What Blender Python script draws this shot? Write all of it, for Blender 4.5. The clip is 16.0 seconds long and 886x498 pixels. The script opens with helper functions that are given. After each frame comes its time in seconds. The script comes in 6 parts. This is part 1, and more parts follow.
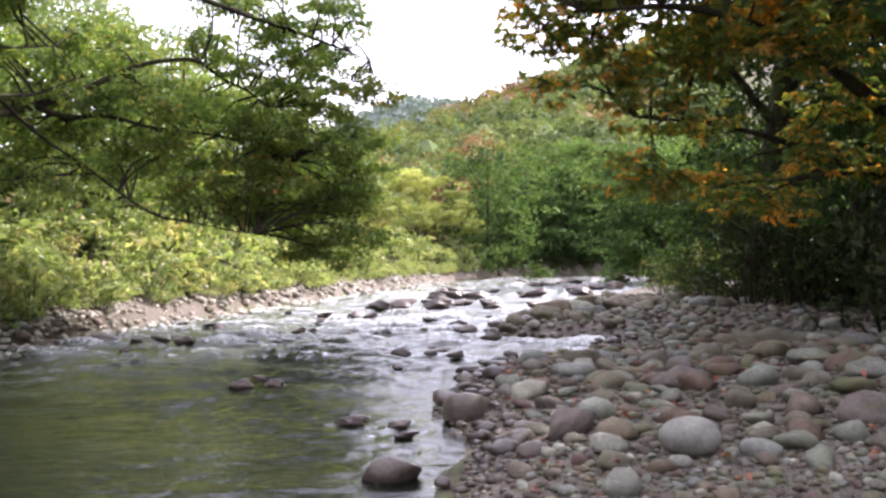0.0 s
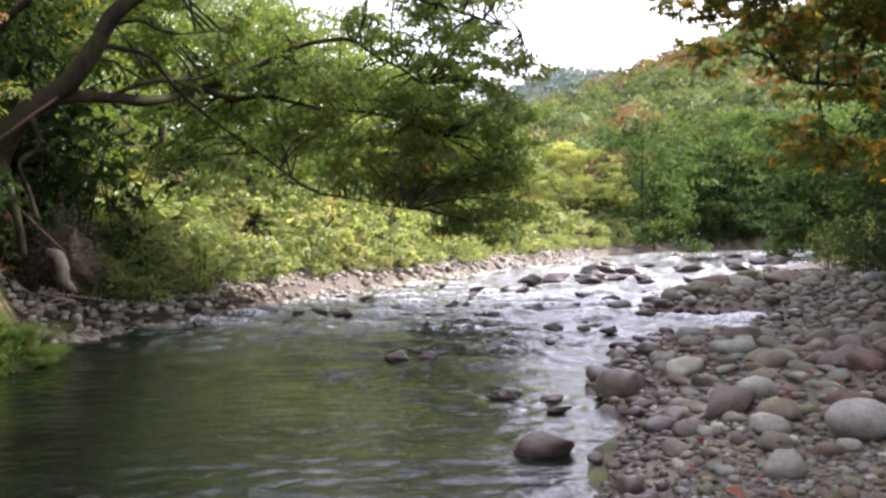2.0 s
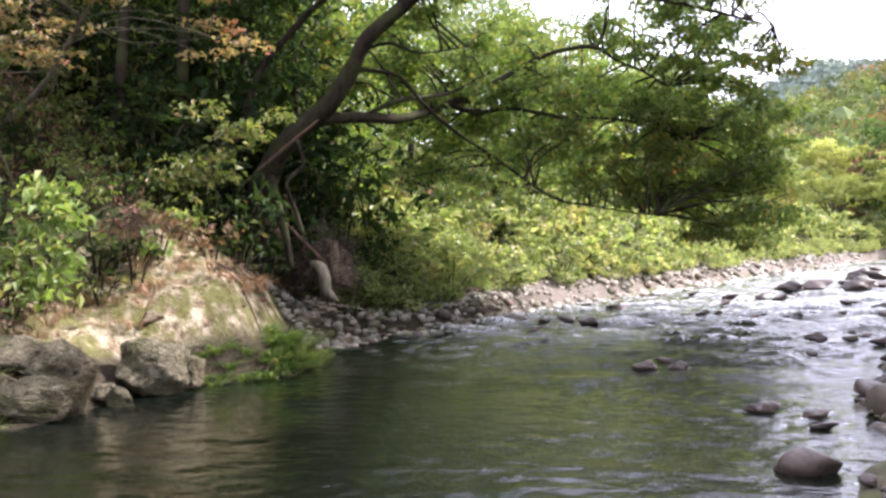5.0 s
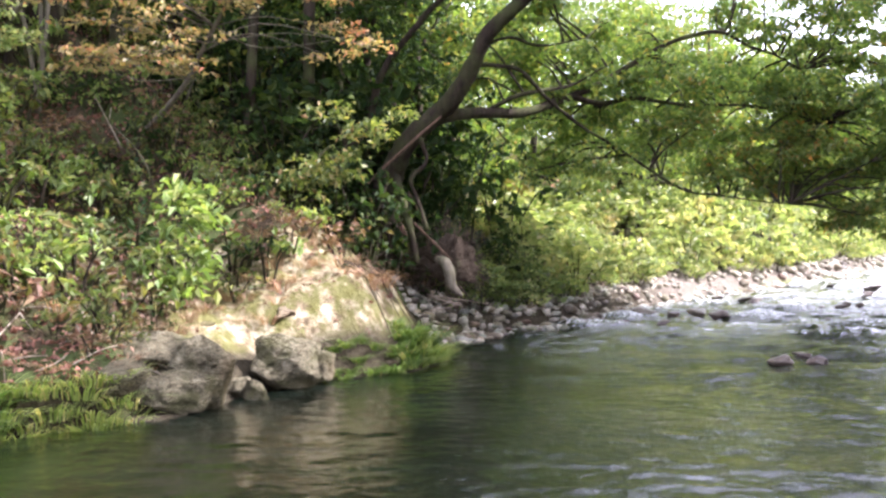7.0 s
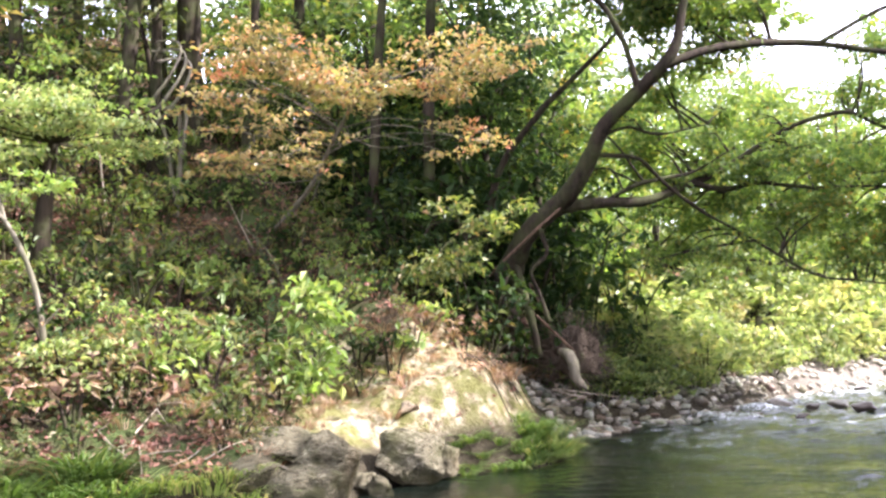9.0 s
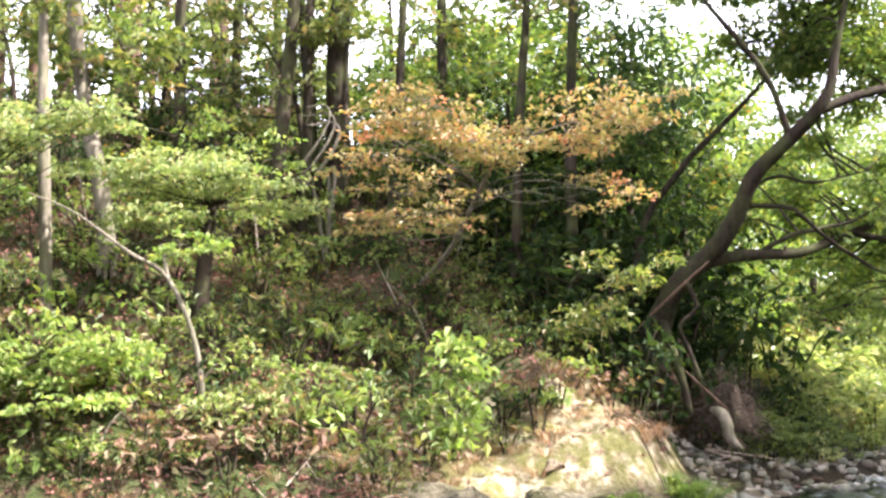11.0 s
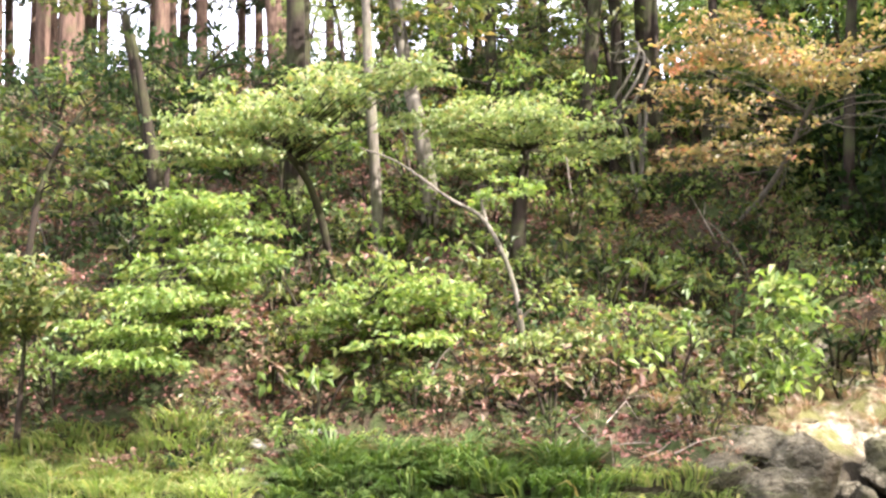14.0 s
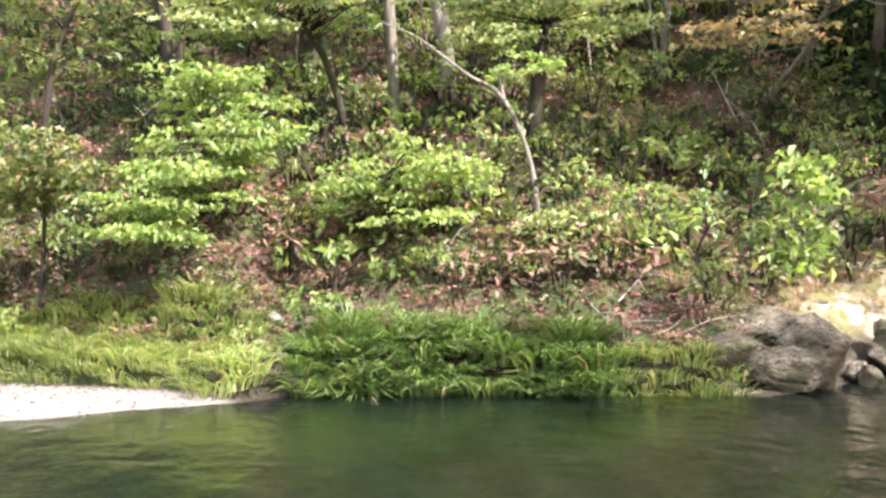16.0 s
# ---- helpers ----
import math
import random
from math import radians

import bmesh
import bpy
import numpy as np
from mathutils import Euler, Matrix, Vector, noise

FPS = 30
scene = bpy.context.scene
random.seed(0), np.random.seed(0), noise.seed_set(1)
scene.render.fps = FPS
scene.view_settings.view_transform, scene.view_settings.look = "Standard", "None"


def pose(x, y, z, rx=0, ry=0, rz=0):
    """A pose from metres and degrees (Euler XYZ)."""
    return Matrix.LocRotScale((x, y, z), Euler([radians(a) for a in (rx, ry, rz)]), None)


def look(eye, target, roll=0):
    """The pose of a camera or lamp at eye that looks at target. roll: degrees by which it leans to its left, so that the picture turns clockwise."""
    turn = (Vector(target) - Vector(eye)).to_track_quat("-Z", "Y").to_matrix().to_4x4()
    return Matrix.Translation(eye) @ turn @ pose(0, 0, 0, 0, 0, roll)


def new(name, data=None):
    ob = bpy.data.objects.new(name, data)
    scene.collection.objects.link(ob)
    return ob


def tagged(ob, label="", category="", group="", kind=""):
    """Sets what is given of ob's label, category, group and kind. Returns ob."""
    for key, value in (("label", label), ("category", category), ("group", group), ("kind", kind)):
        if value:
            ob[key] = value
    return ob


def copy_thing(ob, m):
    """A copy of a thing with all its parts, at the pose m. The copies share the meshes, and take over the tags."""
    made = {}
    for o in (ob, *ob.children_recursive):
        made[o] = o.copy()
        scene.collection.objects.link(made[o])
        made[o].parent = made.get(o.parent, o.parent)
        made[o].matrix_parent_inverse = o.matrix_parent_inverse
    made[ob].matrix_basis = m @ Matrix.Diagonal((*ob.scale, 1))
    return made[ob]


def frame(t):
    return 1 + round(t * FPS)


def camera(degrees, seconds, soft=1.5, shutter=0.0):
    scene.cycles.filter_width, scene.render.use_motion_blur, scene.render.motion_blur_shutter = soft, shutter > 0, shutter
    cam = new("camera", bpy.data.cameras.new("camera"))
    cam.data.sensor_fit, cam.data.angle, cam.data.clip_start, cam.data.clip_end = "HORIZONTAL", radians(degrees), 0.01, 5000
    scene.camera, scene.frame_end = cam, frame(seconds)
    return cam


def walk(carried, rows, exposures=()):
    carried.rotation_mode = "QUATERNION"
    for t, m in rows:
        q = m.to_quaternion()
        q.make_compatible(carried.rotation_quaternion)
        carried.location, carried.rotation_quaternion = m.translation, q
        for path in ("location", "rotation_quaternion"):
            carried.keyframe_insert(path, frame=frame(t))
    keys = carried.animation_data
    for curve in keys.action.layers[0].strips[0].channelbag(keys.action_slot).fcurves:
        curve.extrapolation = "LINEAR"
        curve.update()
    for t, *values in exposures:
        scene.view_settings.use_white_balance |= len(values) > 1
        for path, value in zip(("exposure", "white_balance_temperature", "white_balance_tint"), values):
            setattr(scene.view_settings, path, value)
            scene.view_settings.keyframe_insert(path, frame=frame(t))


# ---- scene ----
cam = camera(50.7, 16.0, soft=2.6)

PATH = [
    (0.0, 0.0, 0.6, -0.0), (0.5, 2.02, -0.02, -0.16), (1.0, 4.48, -0.33, -0.04), (1.5, 6.67, -0.53, 0.07),
    (2.0, 9.29, -0.96, 0.17), (2.5, 11.59, -1.19, 0.3), (3.0, 13.82, -1.28, 0.47), (3.5, 16.76, -1.35, 0.7),
    (4.0, 19.43, -1.01, 1.08), (4.5, 21.6, -0.55, 1.18), (5.0, 24.2, -0.26, 1.24), (7.3, 32.63, -0.07, 2.11),
    (8.0, 34.82, 2.36, 2.03), (8.2, 35.73, 3.3, 2.42), (10.3, 44.22, 7.94, 2.11), (10.5, 45.03, 8.47, 2.05),
    (11.0, 48.01, 9.45, 2.47), (11.5, 51.76, 9.95, 2.71), (12.0, 56.26, 9.27, 2.66), (12.5, 59.52, 9.02, 2.66),
    (13.0, 62.67, 9.25, 2.07), (13.5, 65.5, 8.48, 1.75), (14.0, 67.11, 6.49, 1.65), (14.5, 67.7, 4.52, 1.27),
    (15.0, 67.74, 2.56, 0.94), (15.5, 67.8, 0.68, 0.56), (16.0, 68.04, -1.0, 0.9)]
walk(cam, [(t, pose(0, 0, 1.7, 90 + p, r, y)) for t, y, p, r in PATH],
     exposures=[(0.0, 1.25, 6400, 22), (2.5, 1.17, 6350, 23), (5.0, 1.42, 6250, 22), (7.4, 2.08, 6150, 22), (8.0, 2.16, 6150, 21), (10.5, 2.22, 6500, 17), (12.5, 2.17, 6550, 16), (14.0, 2.15, 6400, 19), (16.0, 2.2, 6250, 24)])

# ---- light ----
SUN_AZ, SUN_EL = -60.0, 42.0     # degrees left of north, degrees up
to_sun = Vector((-math.sin(radians(SUN_AZ)) * math.cos(radians(SUN_EL)),
                 math.cos(radians(SUN_AZ)) * math.cos(radians(SUN_EL)), math.sin(radians(SUN_EL))))
world = bpy.data.worlds.new("sky")
scene.world = world
world.use_nodes = True
wn, wl = world.node_tree.nodes, world.node_tree.links
sky = wn.new("ShaderNodeTexSky")
sky.sky_type, sky.sun_disc = "NISHITA", False
sky.sun_elevation, sky.sun_rotation = radians(SUN_EL), radians(-SUN_AZ)
sky.air_density, sky.dust_density, sky.ozone_density = 1.0, 5.0, 1.0
wn["Background"].inputs["Strength"].default_value = 0.15
veil = wn.new("ShaderNodeMix")     # thin white cloud over the whole sky
veil.data_type = "RGBA"
veil.inputs[0].default_value = 0.62
veil.inputs[7].default_value = (10.6, 10.8, 12.0, 1)
wl.new(sky.outputs["Color"], veil.inputs[6])
wl.new(veil.outputs[2], wn["Background"].inputs["Color"])
sun = new("sun", bpy.data.lights.new("sun", "SUN"))
sun.data.energy, sun.data.angle, sun.data.color = 4.8, radians(0.6), (1.0, 0.97, 0.92)
sun.matrix_world = look(to_sun * 50, (0, 0, 0))

# ---- materials ----


class Mat:
    """A node material in the making."""

    def __init__(self, name):
        self.m = bpy.data.materials.new(name)
        self.m.use_nodes = True
        self.n, self.l = self.m.node_tree.nodes, self.m.node_tree.links
        self.bsdf, self.out = self.n["Principled BSDF"], self.n["Material Output"]
        self.co = self.n.new("ShaderNodeTexCoord")
        self.geo = self.n.new("ShaderNodeNewGeometry")

    def link(self, a, b):
        self.l.new(a, b)

    def noise(self, scale, detail=4.0, rough=0.55, vec=None, stretch=None, dist=0.0):
        k = self.n.new("ShaderNodeTexNoise")
        k.inputs["Scale"].default_value, k.inputs["Detail"].default_value = scale, detail
        k.inputs["Roughness"].default_value, k.inputs["Distortion"].default_value = rough, dist
        src = vec or self.geo.outputs["Position"]
        if stretch:
            mp = self.n.new("ShaderNodeMapping")
            mp.inputs["Scale"].default_value = stretch
            self.link(src, mp.inputs["Vector"])
            src = mp.outputs["Vector"]
        self.link(src, k.inputs["Vector"])
        return k.outputs["Fac"]

    def ramp(self, fac, stops):
        k = self.n.new("ShaderNodeValToRGB")
        e = k.color_ramp.elements
        while len(e) < len(stops):
            e.new(0.5)
        for el, (p, c) in zip(e, stops):
            el.position = p
            el.color = (*c, 1) if len(c) == 3 else c
        self.link(fac, k.inputs["Fac"])
        return k.outputs["Color"]

    def mix(self, fac, a, b, kind="MIX"):
        k = self.n.new("ShaderNodeMix")
        k.data_type, k.blend_type = "RGBA", kind
        for value, sock in ((fac, k.inputs[0]), (a, k.inputs[6]), (b, k.inputs[7])):
            if isinstance(value, (int, float)):
                sock.default_value = value
            elif isinstance(value, tuple):
                sock.default_value = (*value, 1)
            else:
                self.link(value, sock)
        return k.outputs[2]

    def math(self, op, a, b=0.0, clamp=False):
        k = self.n.new("ShaderNodeMath")
        k.operation, k.use_clamp = op, clamp
        for value, sock in ((a, k.inputs[0]), (b, k.inputs[1])):
            if isinstance(value, (int, float)):
                sock.default_value = value
            else:
                self.link(value, sock)
        return k.outputs[0]

    def attr(self, name):
        k = self.n.new("ShaderNodeAttribute")
        k.attribute_name = name
        return k.outputs["Fac"]

    def bump(self, height, strength, dist):
        k = self.n.new("ShaderNodeBump")
        k.inputs["Strength"].default_value, k.inputs["Distance"].default_value = strength, dist
        self.link(height, k.inputs["Height"])
        return k.outputs["Normal"]

    def done(self, color=None, rough=0.8, normal=None, spec=0.3):
        if color is not None:
            self.link(color, self.bsdf.inputs["Base Color"])
        if isinstance(rough, (int, float)):
            self.bsdf.inputs["Roughness"].default_value = rough
        else:
            self.link(rough, self.bsdf.inputs["Roughness"])
        self.bsdf.inputs["Specular IOR Level"].default_value = spec
        if normal is not None:
            self.link(normal, self.bsdf.inputs["Normal"])
        return self.m


def leaf_material(name, stops, patch=None, patch_scale=0.5, patch_at=(0.5, 0.6), trans=0.42, gloss=0.46, tone_scale=0.7, tone_range=((0.94, 0.75, 0.96), (1.44, 1.10, 1.34)), spec=0.4):
    """Leaves: each one of another tone; patch gives the tones of turned leaves in drifts through the crown."""
    k = Mat(name)
    each = k.geo.outputs["Random Per Island"]
    col = k.ramp(each, stops)
    if patch:
        drift = k.ramp(k.noise(patch_scale, 3.0, 0.6), [(patch_at[0], (0, 0, 0)), (patch_at[1], (1, 1, 1))])
        col = k.mix(drift, col, k.ramp(each, patch))
    tone = k.ramp(k.noise(tone_scale, 2.0), [(0.3, tone_range[0]), (0.7, tone_range[1])])
    col = k.mix(1.0, col, tone, "MULTIPLY")
    k.link(col, k.bsdf.inputs["Base Color"])
    k.bsdf.inputs["Roughness"].default_value = gloss
    k.bsdf.inputs["Specular IOR Level"].default_value = spec
    tl = k.n.new("ShaderNodeBsdfTranslucent")
    k.link(k.mix(1.0, col, (1.5, 1.6, 0.7), "MULTIPLY"), tl.inputs["Color"])
    ms = k.n.new("ShaderNodeMixShader")
    ms.inputs[0].default_value = trans
    k.link(k.bsdf.outputs[0], ms.inputs[1])
    k.link(tl.outputs[0], ms.inputs[2])
    k.link(ms.outputs[0], k.out.inputs["Surface"])
    return k.m


def bark_material(name, dark, light, moss=0.3, scale=1.0):
    k = Mat(name)
    grain = k.noise(14 * scale, 6.0, 0.65, stretch=(1, 1, 0.18))
    col = k.ramp(grain, [(0.3, dark), (0.7, light)])
    green = k.ramp(k.noise(2.2, 4.0), [(0.62 - moss * 0.4, (0, 0, 0)), (0.8 - moss * 0.2, (0.7, 0.7, 0.7))])
    col = k.mix(green, col, (0.07, 0.085, 0.03))
    return k.done(col, 0.9, k.bump(grain, 0.7, 0.02), 0.15)


def rock_material(name, stops, moss=(0.09, 0.10, 0.04), moss_at=0.72, wet=False, relief=(0.5, 0.03)):
    k = Mat(name)
    oi = k.n.new("ShaderNodeObjectInfo")
    island = k.math("FRACT", k.math("ADD", k.geo.outputs["Random Per Island"], oi.outputs["Random"]))
    col = k.ramp(island, stops)
    speck = k.noise(28, 6.0, 0.7)
    col = k.mix(1.0, col, k.ramp(speck, [(0.25, (0.62, 0.6, 0.58)), (0.75, (1.3, 1.3, 1.28))]), "MULTIPLY")
    stain = k.ramp(k.noise(5, 4.0), [(0.35, (0.7, 0.68, 0.66)), (0.65, (1.1, 1.1, 1.1))])
    col = k.mix(1.0, col, stain, "MULTIPLY")
    if moss_at < 1:
        patch = k.ramp(k.noise(2.6, 4.0, 0.6), [(moss_at - 0.1, (0, 0, 0)), (moss_at, (0.8, 0.8, 0.8))])
        col = k.mix(patch, col, moss)
    nm = k.bump(k.math("ADD", k.noise(18, 8.0, 0.65), k.math("MULTIPLY", k.noise(5, 6.0, 0.7, dist=1.0), relief[1] * 30)), *relief)
    return k.done(col, 0.32 if wet else 0.72, nm, 0.5 if wet else 0.3)


def boulder_material():
    """Weathered grey rock: dark cracks, pale lichen, moss and earth stains."""
    k = Mat("boulder_rock")
    grain, mid, big = k.noise(34, 8.0, 0.7), k.noise(7, 7.0, 0.68, stretch=(1, 1, 2.2), dist=0.8), k.noise(2.2, 4.0, 0.6)
    col = k.ramp(mid, [(0.3, (0.065, 0.055, 0.036)), (0.46, (0.165, 0.145, 0.098)), (0.6, (0.25, 0.225, 0.16)), (0.75, (0.37, 0.34, 0.26))])
    col = k.mix(1.0, col, k.ramp(grain, [(0.3, (0.62, 0.6, 0.57)), (0.7, (1.25, 1.25, 1.22))]), "MULTIPLY")
    cell = k.n.new("ShaderNodeTexVoronoi")
    cell.feature = "DISTANCE_TO_EDGE"
    cell.inputs["Scale"].default_value = 3.4
    mp = k.n.new("ShaderNodeMapping")
    mp.inputs["Scale"].default_value = (1.0, 1.0, 1.9)
    wob = k.n.new("ShaderNodeVectorMath")
    wob.operation = "ADD"
    nz = k.n.new("ShaderNodeTexNoise")
    nz.inputs["Scale"].default_value, nz.inputs["Detail"].default_value = 3.0, 4.0
    k.link(k.geo.outputs["Position"], nz.inputs["Vector"])
    k.link(k.geo.outputs["Position"], wob.inputs[0])
    k.link(nz.outputs["Color"], wob.inputs[1])
    k.link(wob.outputs[0], mp.inputs["Vector"])
    k.link(mp.outputs["Vector"], cell.inputs["Vector"])
    edge = k.ramp(cell.outputs["Distance"], [(0.0, (0, 0, 0)), (0.045, (1, 1, 1))])
    col = k.mix(1.0, col, k.mix(edge, (0.35, 0.33, 0.3), (1.0, 1.0, 1.0)), "MULTIPLY")
    col = k.mix(k.ramp(big, [(0.5, (0, 0, 0)), (0.62, (0.75, 0.75, 0.75))]), col, (0.075, 0.075, 0.028))
    col = k.mix(k.ramp(k.noise(1.3, 4.0), [(0.55, (0, 0, 0)), (0.7, (0.6, 0.6, 0.6))]), col, (0.16, 0.115, 0.065))
    h = k.math("ADD", k.math("ADD", k.math("MULTIPLY", mid, 1.6), k.math("MULTIPLY", grain, 0.35)), k.math("MULTIPLY", edge, 0.35))
    return k.done(col, 0.85, k.bump(h, 1.0, 0.09), 0.2)


G = {
    "leaf_oak": leaf_material("leaf_deep_green", [(0, (0.059, 0.123, 0.0322)), (0.5, (0.102, 0.199, 0.0473)), (0.85, (0.161, 0.268, 0.0623)), (1, (0.247, 0.279, 0.0698))],
                              [(0, (0.059, 0.118, 0.0236)), (0.8, (0.107, 0.161, 0.0322)), (1, (0.215, 0.128, 0.0322))], 0.35, (0.52, 0.62), 0.52),
    # near-black green: deep shade under the trees is put into this colour
    "leaf_shade_dark": leaf_material("leaf_shade_green", [(0, (0.014, 0.036, 0.012)), (0.6, (0.026, 0.060, 0.018)), (1, (0.05, 0.085, 0.02))], gloss=0.6, spec=0.12),
    "leaf_wood": leaf_material("leaf_wood_green", [(0, (0.0754, 0.143, 0.0442)), (0.6, (0.124, 0.215, 0.0598)), (1, (0.195, 0.273, 0.0715))],
                               [(0, (0.117, 0.143, 0.039)), (1, (0.195, 0.169, 0.0455))], 0.12, (0.55, 0.68)),
    "leaf_hill": leaf_material("leaf_hillside", [(0, (0.085, 0.135, 0.055)), (0.6, (0.135, 0.185, 0.07)), (1, (0.19, 0.225, 0.085))],
                               [(0, (0.18, 0.135, 0.07)), (1, (0.25, 0.14, 0.08))], 0.04, (0.53, 0.62), 0.2, 1.0, 0.13, ((0.5, 0.5, 0.62), (1.5, 1.35, 1.2))),
    "leaf_yellow": leaf_material("leaf_yellow_green", [(0, (0.29, 0.32, 0.11)), (0.6, (0.38, 0.41, 0.155)), (1, (0.46, 0.46, 0.21))],
                                 [(0, (0.33, 0.34, 0.12)), (1, (0.41, 0.39, 0.15))], 0.4, (0.58, 0.7), tone_range=((0.85, 0.85, 0.9), (1.15, 1.12, 1.15))),
    "leaf_orange": leaf_material("leaf_orange_turning", [(0, (0.065, 0.124, 0.0312)), (0.55, (0.111, 0.176, 0.039)), (0.82, (0.221, 0.221, 0.0455)), (1, (0.468, 0.247, 0.039))],
                                 [(0, (0.312, 0.208, 0.0364)), (0.5, (0.546, 0.286, 0.039)), (1, (0.624, 0.416, 0.078))], 0.75, (0.60, 0.70), 0.6),
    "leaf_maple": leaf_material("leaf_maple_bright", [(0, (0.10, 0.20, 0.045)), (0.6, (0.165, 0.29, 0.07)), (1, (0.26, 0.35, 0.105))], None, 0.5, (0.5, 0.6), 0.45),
    # lighter copy of the maple green with sunlight put in; few leaves yellowing
    "leaf_maple_sun": leaf_material("leaf_maple_sunlit_yellowing", [(0, (0.14, 0.25, 0.085)), (0.6, (0.225, 0.34, 0.13)), (0.93, (0.31, 0.40, 0.18)), (1, (0.36, 0.29, 0.13))], None, 0.5, (0.5, 0.6), 0.45),
    "leaf_red": leaf_material("leaf_maple_red", [(0, (0.17, 0.20, 0.075)), (0.5, (0.24, 0.25, 0.105)), (0.85, (0.30, 0.255, 0.12)), (1, (0.34, 0.19, 0.095))],
                              [(0, (0.29, 0.18, 0.09)), (1, (0.36, 0.18, 0.095))], 0.9, (0.61, 0.69), 0.4),
    "leaf_weed": leaf_material("leaf_bank_weed", [(0, (0.13, 0.20, 0.075)), (0.5, (0.21, 0.285, 0.115)), (0.9, (0.30, 0.35, 0.17)), (1, (0.38, 0.38, 0.23))],
                               [(0, (0.25, 0.27, 0.11)), (0.6, (0.33, 0.33, 0.15)), (1, (0.38, 0.32, 0.17))], 0.8, (0.56, 0.71), 0.5, tone_range=((0.86, 0.78, 0.92), (1.38, 1.15, 1.32))),
    "leaf_bush": leaf_material("leaf_bush_green", [(0, (0.045, 0.085, 0.022)), (0.45, (0.09, 0.15, 0.036)), (0.8, (0.155, 0.215, 0.055)), (0.92, (0.18, 0.19, 0.07)), (1, (0.22, 0.17, 0.08))]),
    # pale grey-green: the haze of distance is put into the leaf colour
    "leaf_far_haze": leaf_material("leaf_far_mountain_haze", [(0, (0.15, 0.19, 0.175)), (1, (0.20, 0.235, 0.21))], trans=0.1, gloss=1.0, tone_range=((1, 1, 1), (1.1, 1.1, 1.1))),
    "straw": leaf_material("dry_grass", [(0, (0.16, 0.115, 0.06)), (0.6, (0.30, 0.235, 0.13)), (1, (0.45, 0.38, 0.24))], trans=0.2, gloss=0.7),
    "leaf_brown": leaf_material("leaf_withered", [(0, (0.09, 0.07, 0.035)), (0.4, (0.19, 0.14, 0.08)), (0.75, (0.11, 0.13, 0.045)), (1, (0.25, 0.19, 0.12))], trans=0.25, gloss=0.6),
    "leaf_bend": leaf_material("leaf_bend_green", [(0, (0.05, 0.095, 0.036)), (0.6, (0.08, 0.14, 0.05)), (1, (0.12, 0.175, 0.066))], trans=0.3, gloss=0.7, spec=0.12, tone_scale=0.3, tone_range=((0.55, 0.55, 0.6), (1.6, 1.45, 1.3))),
    "leaf_light": leaf_material("leaf_light_green", [(0, (0.08, 0.125, 0.05)), (0.6, (0.12, 0.175, 0.065)), (1, (0.17, 0.21, 0.085))], trans=0.4, gloss=0.7, spec=0.12),
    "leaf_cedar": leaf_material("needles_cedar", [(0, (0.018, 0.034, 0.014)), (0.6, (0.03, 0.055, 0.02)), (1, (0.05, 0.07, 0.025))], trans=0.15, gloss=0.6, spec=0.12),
    "leaf_dead": leaf_material("leaf_fallen", [(0, (0.09, 0.052, 0.032)), (0.4, (0.16, 0.092, 0.055)), (0.8, (0.21, 0.128, 0.08)), (1, (0.30, 0.21, 0.14))], trans=0.1, gloss=0.7),
    # the sedge green takes in some shade, the paler copy below takes in sunlight
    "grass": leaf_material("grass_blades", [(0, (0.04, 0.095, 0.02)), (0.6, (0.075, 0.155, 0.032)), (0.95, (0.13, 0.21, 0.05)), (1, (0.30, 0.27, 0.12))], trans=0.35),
    "grass_pale_sun": leaf_material("grass_pale_sun", [(0, (0.12, 0.22, 0.05)), (0.6, (0.20, 0.32, 0.085)), (1, (0.34, 0.37, 0.16))], trans=0.35),
    "bark": bark_material("bark_grey_brown", (0.013, 0.010, 0.0075), (0.050, 0.037, 0.027), 0.45),
    "bark_pale": bark_material("bark_pale_grey", (0.07, 0.06, 0.046), (0.24, 0.21, 0.165), 0.4),
    "bark_cedar": bark_material("bark_cedar", (0.045, 0.027, 0.018), (0.17, 0.11, 0.078), 0.15),
    "wood_dead": bark_material("dead_wood", (0.14, 0.11, 0.085), (0.42, 0.36, 0.29), 0.0),
    "stone": rock_material("river_stone_dry", [(0, (0.0765, 0.0612, 0.0522)), (0.15, (0.18, 0.167, 0.122)), (0.3, (0.135, 0.104, 0.081)), (0.42, (0.225, 0.239, 0.203)), (0.55, (0.153, 0.158, 0.108)), (0.68, (0.171, 0.14, 0.0945)), (0.8, (0.126, 0.0765, 0.0648)), (0.9, (0.198, 0.211, 0.198)), (1, (0.333, 0.324, 0.261))], moss=(0.099, 0.104, 0.045), moss_at=0.68),
    "stone_pale": rock_material("bank_stone_pale", [(0, (0.26, 0.24, 0.21)), (0.5, (0.38, 0.35, 0.30)), (1, (0.48, 0.45, 0.40))], moss_at=0.8),
    "stone_wet": rock_material("river_stone_wet", [(0, (0.045, 0.033, 0.030)), (0.5, (0.085, 0.060, 0.052)), (1, (0.14, 0.115, 0.095))], moss_at=1.1, wet=True),
    "boulder": boulder_material(),
}


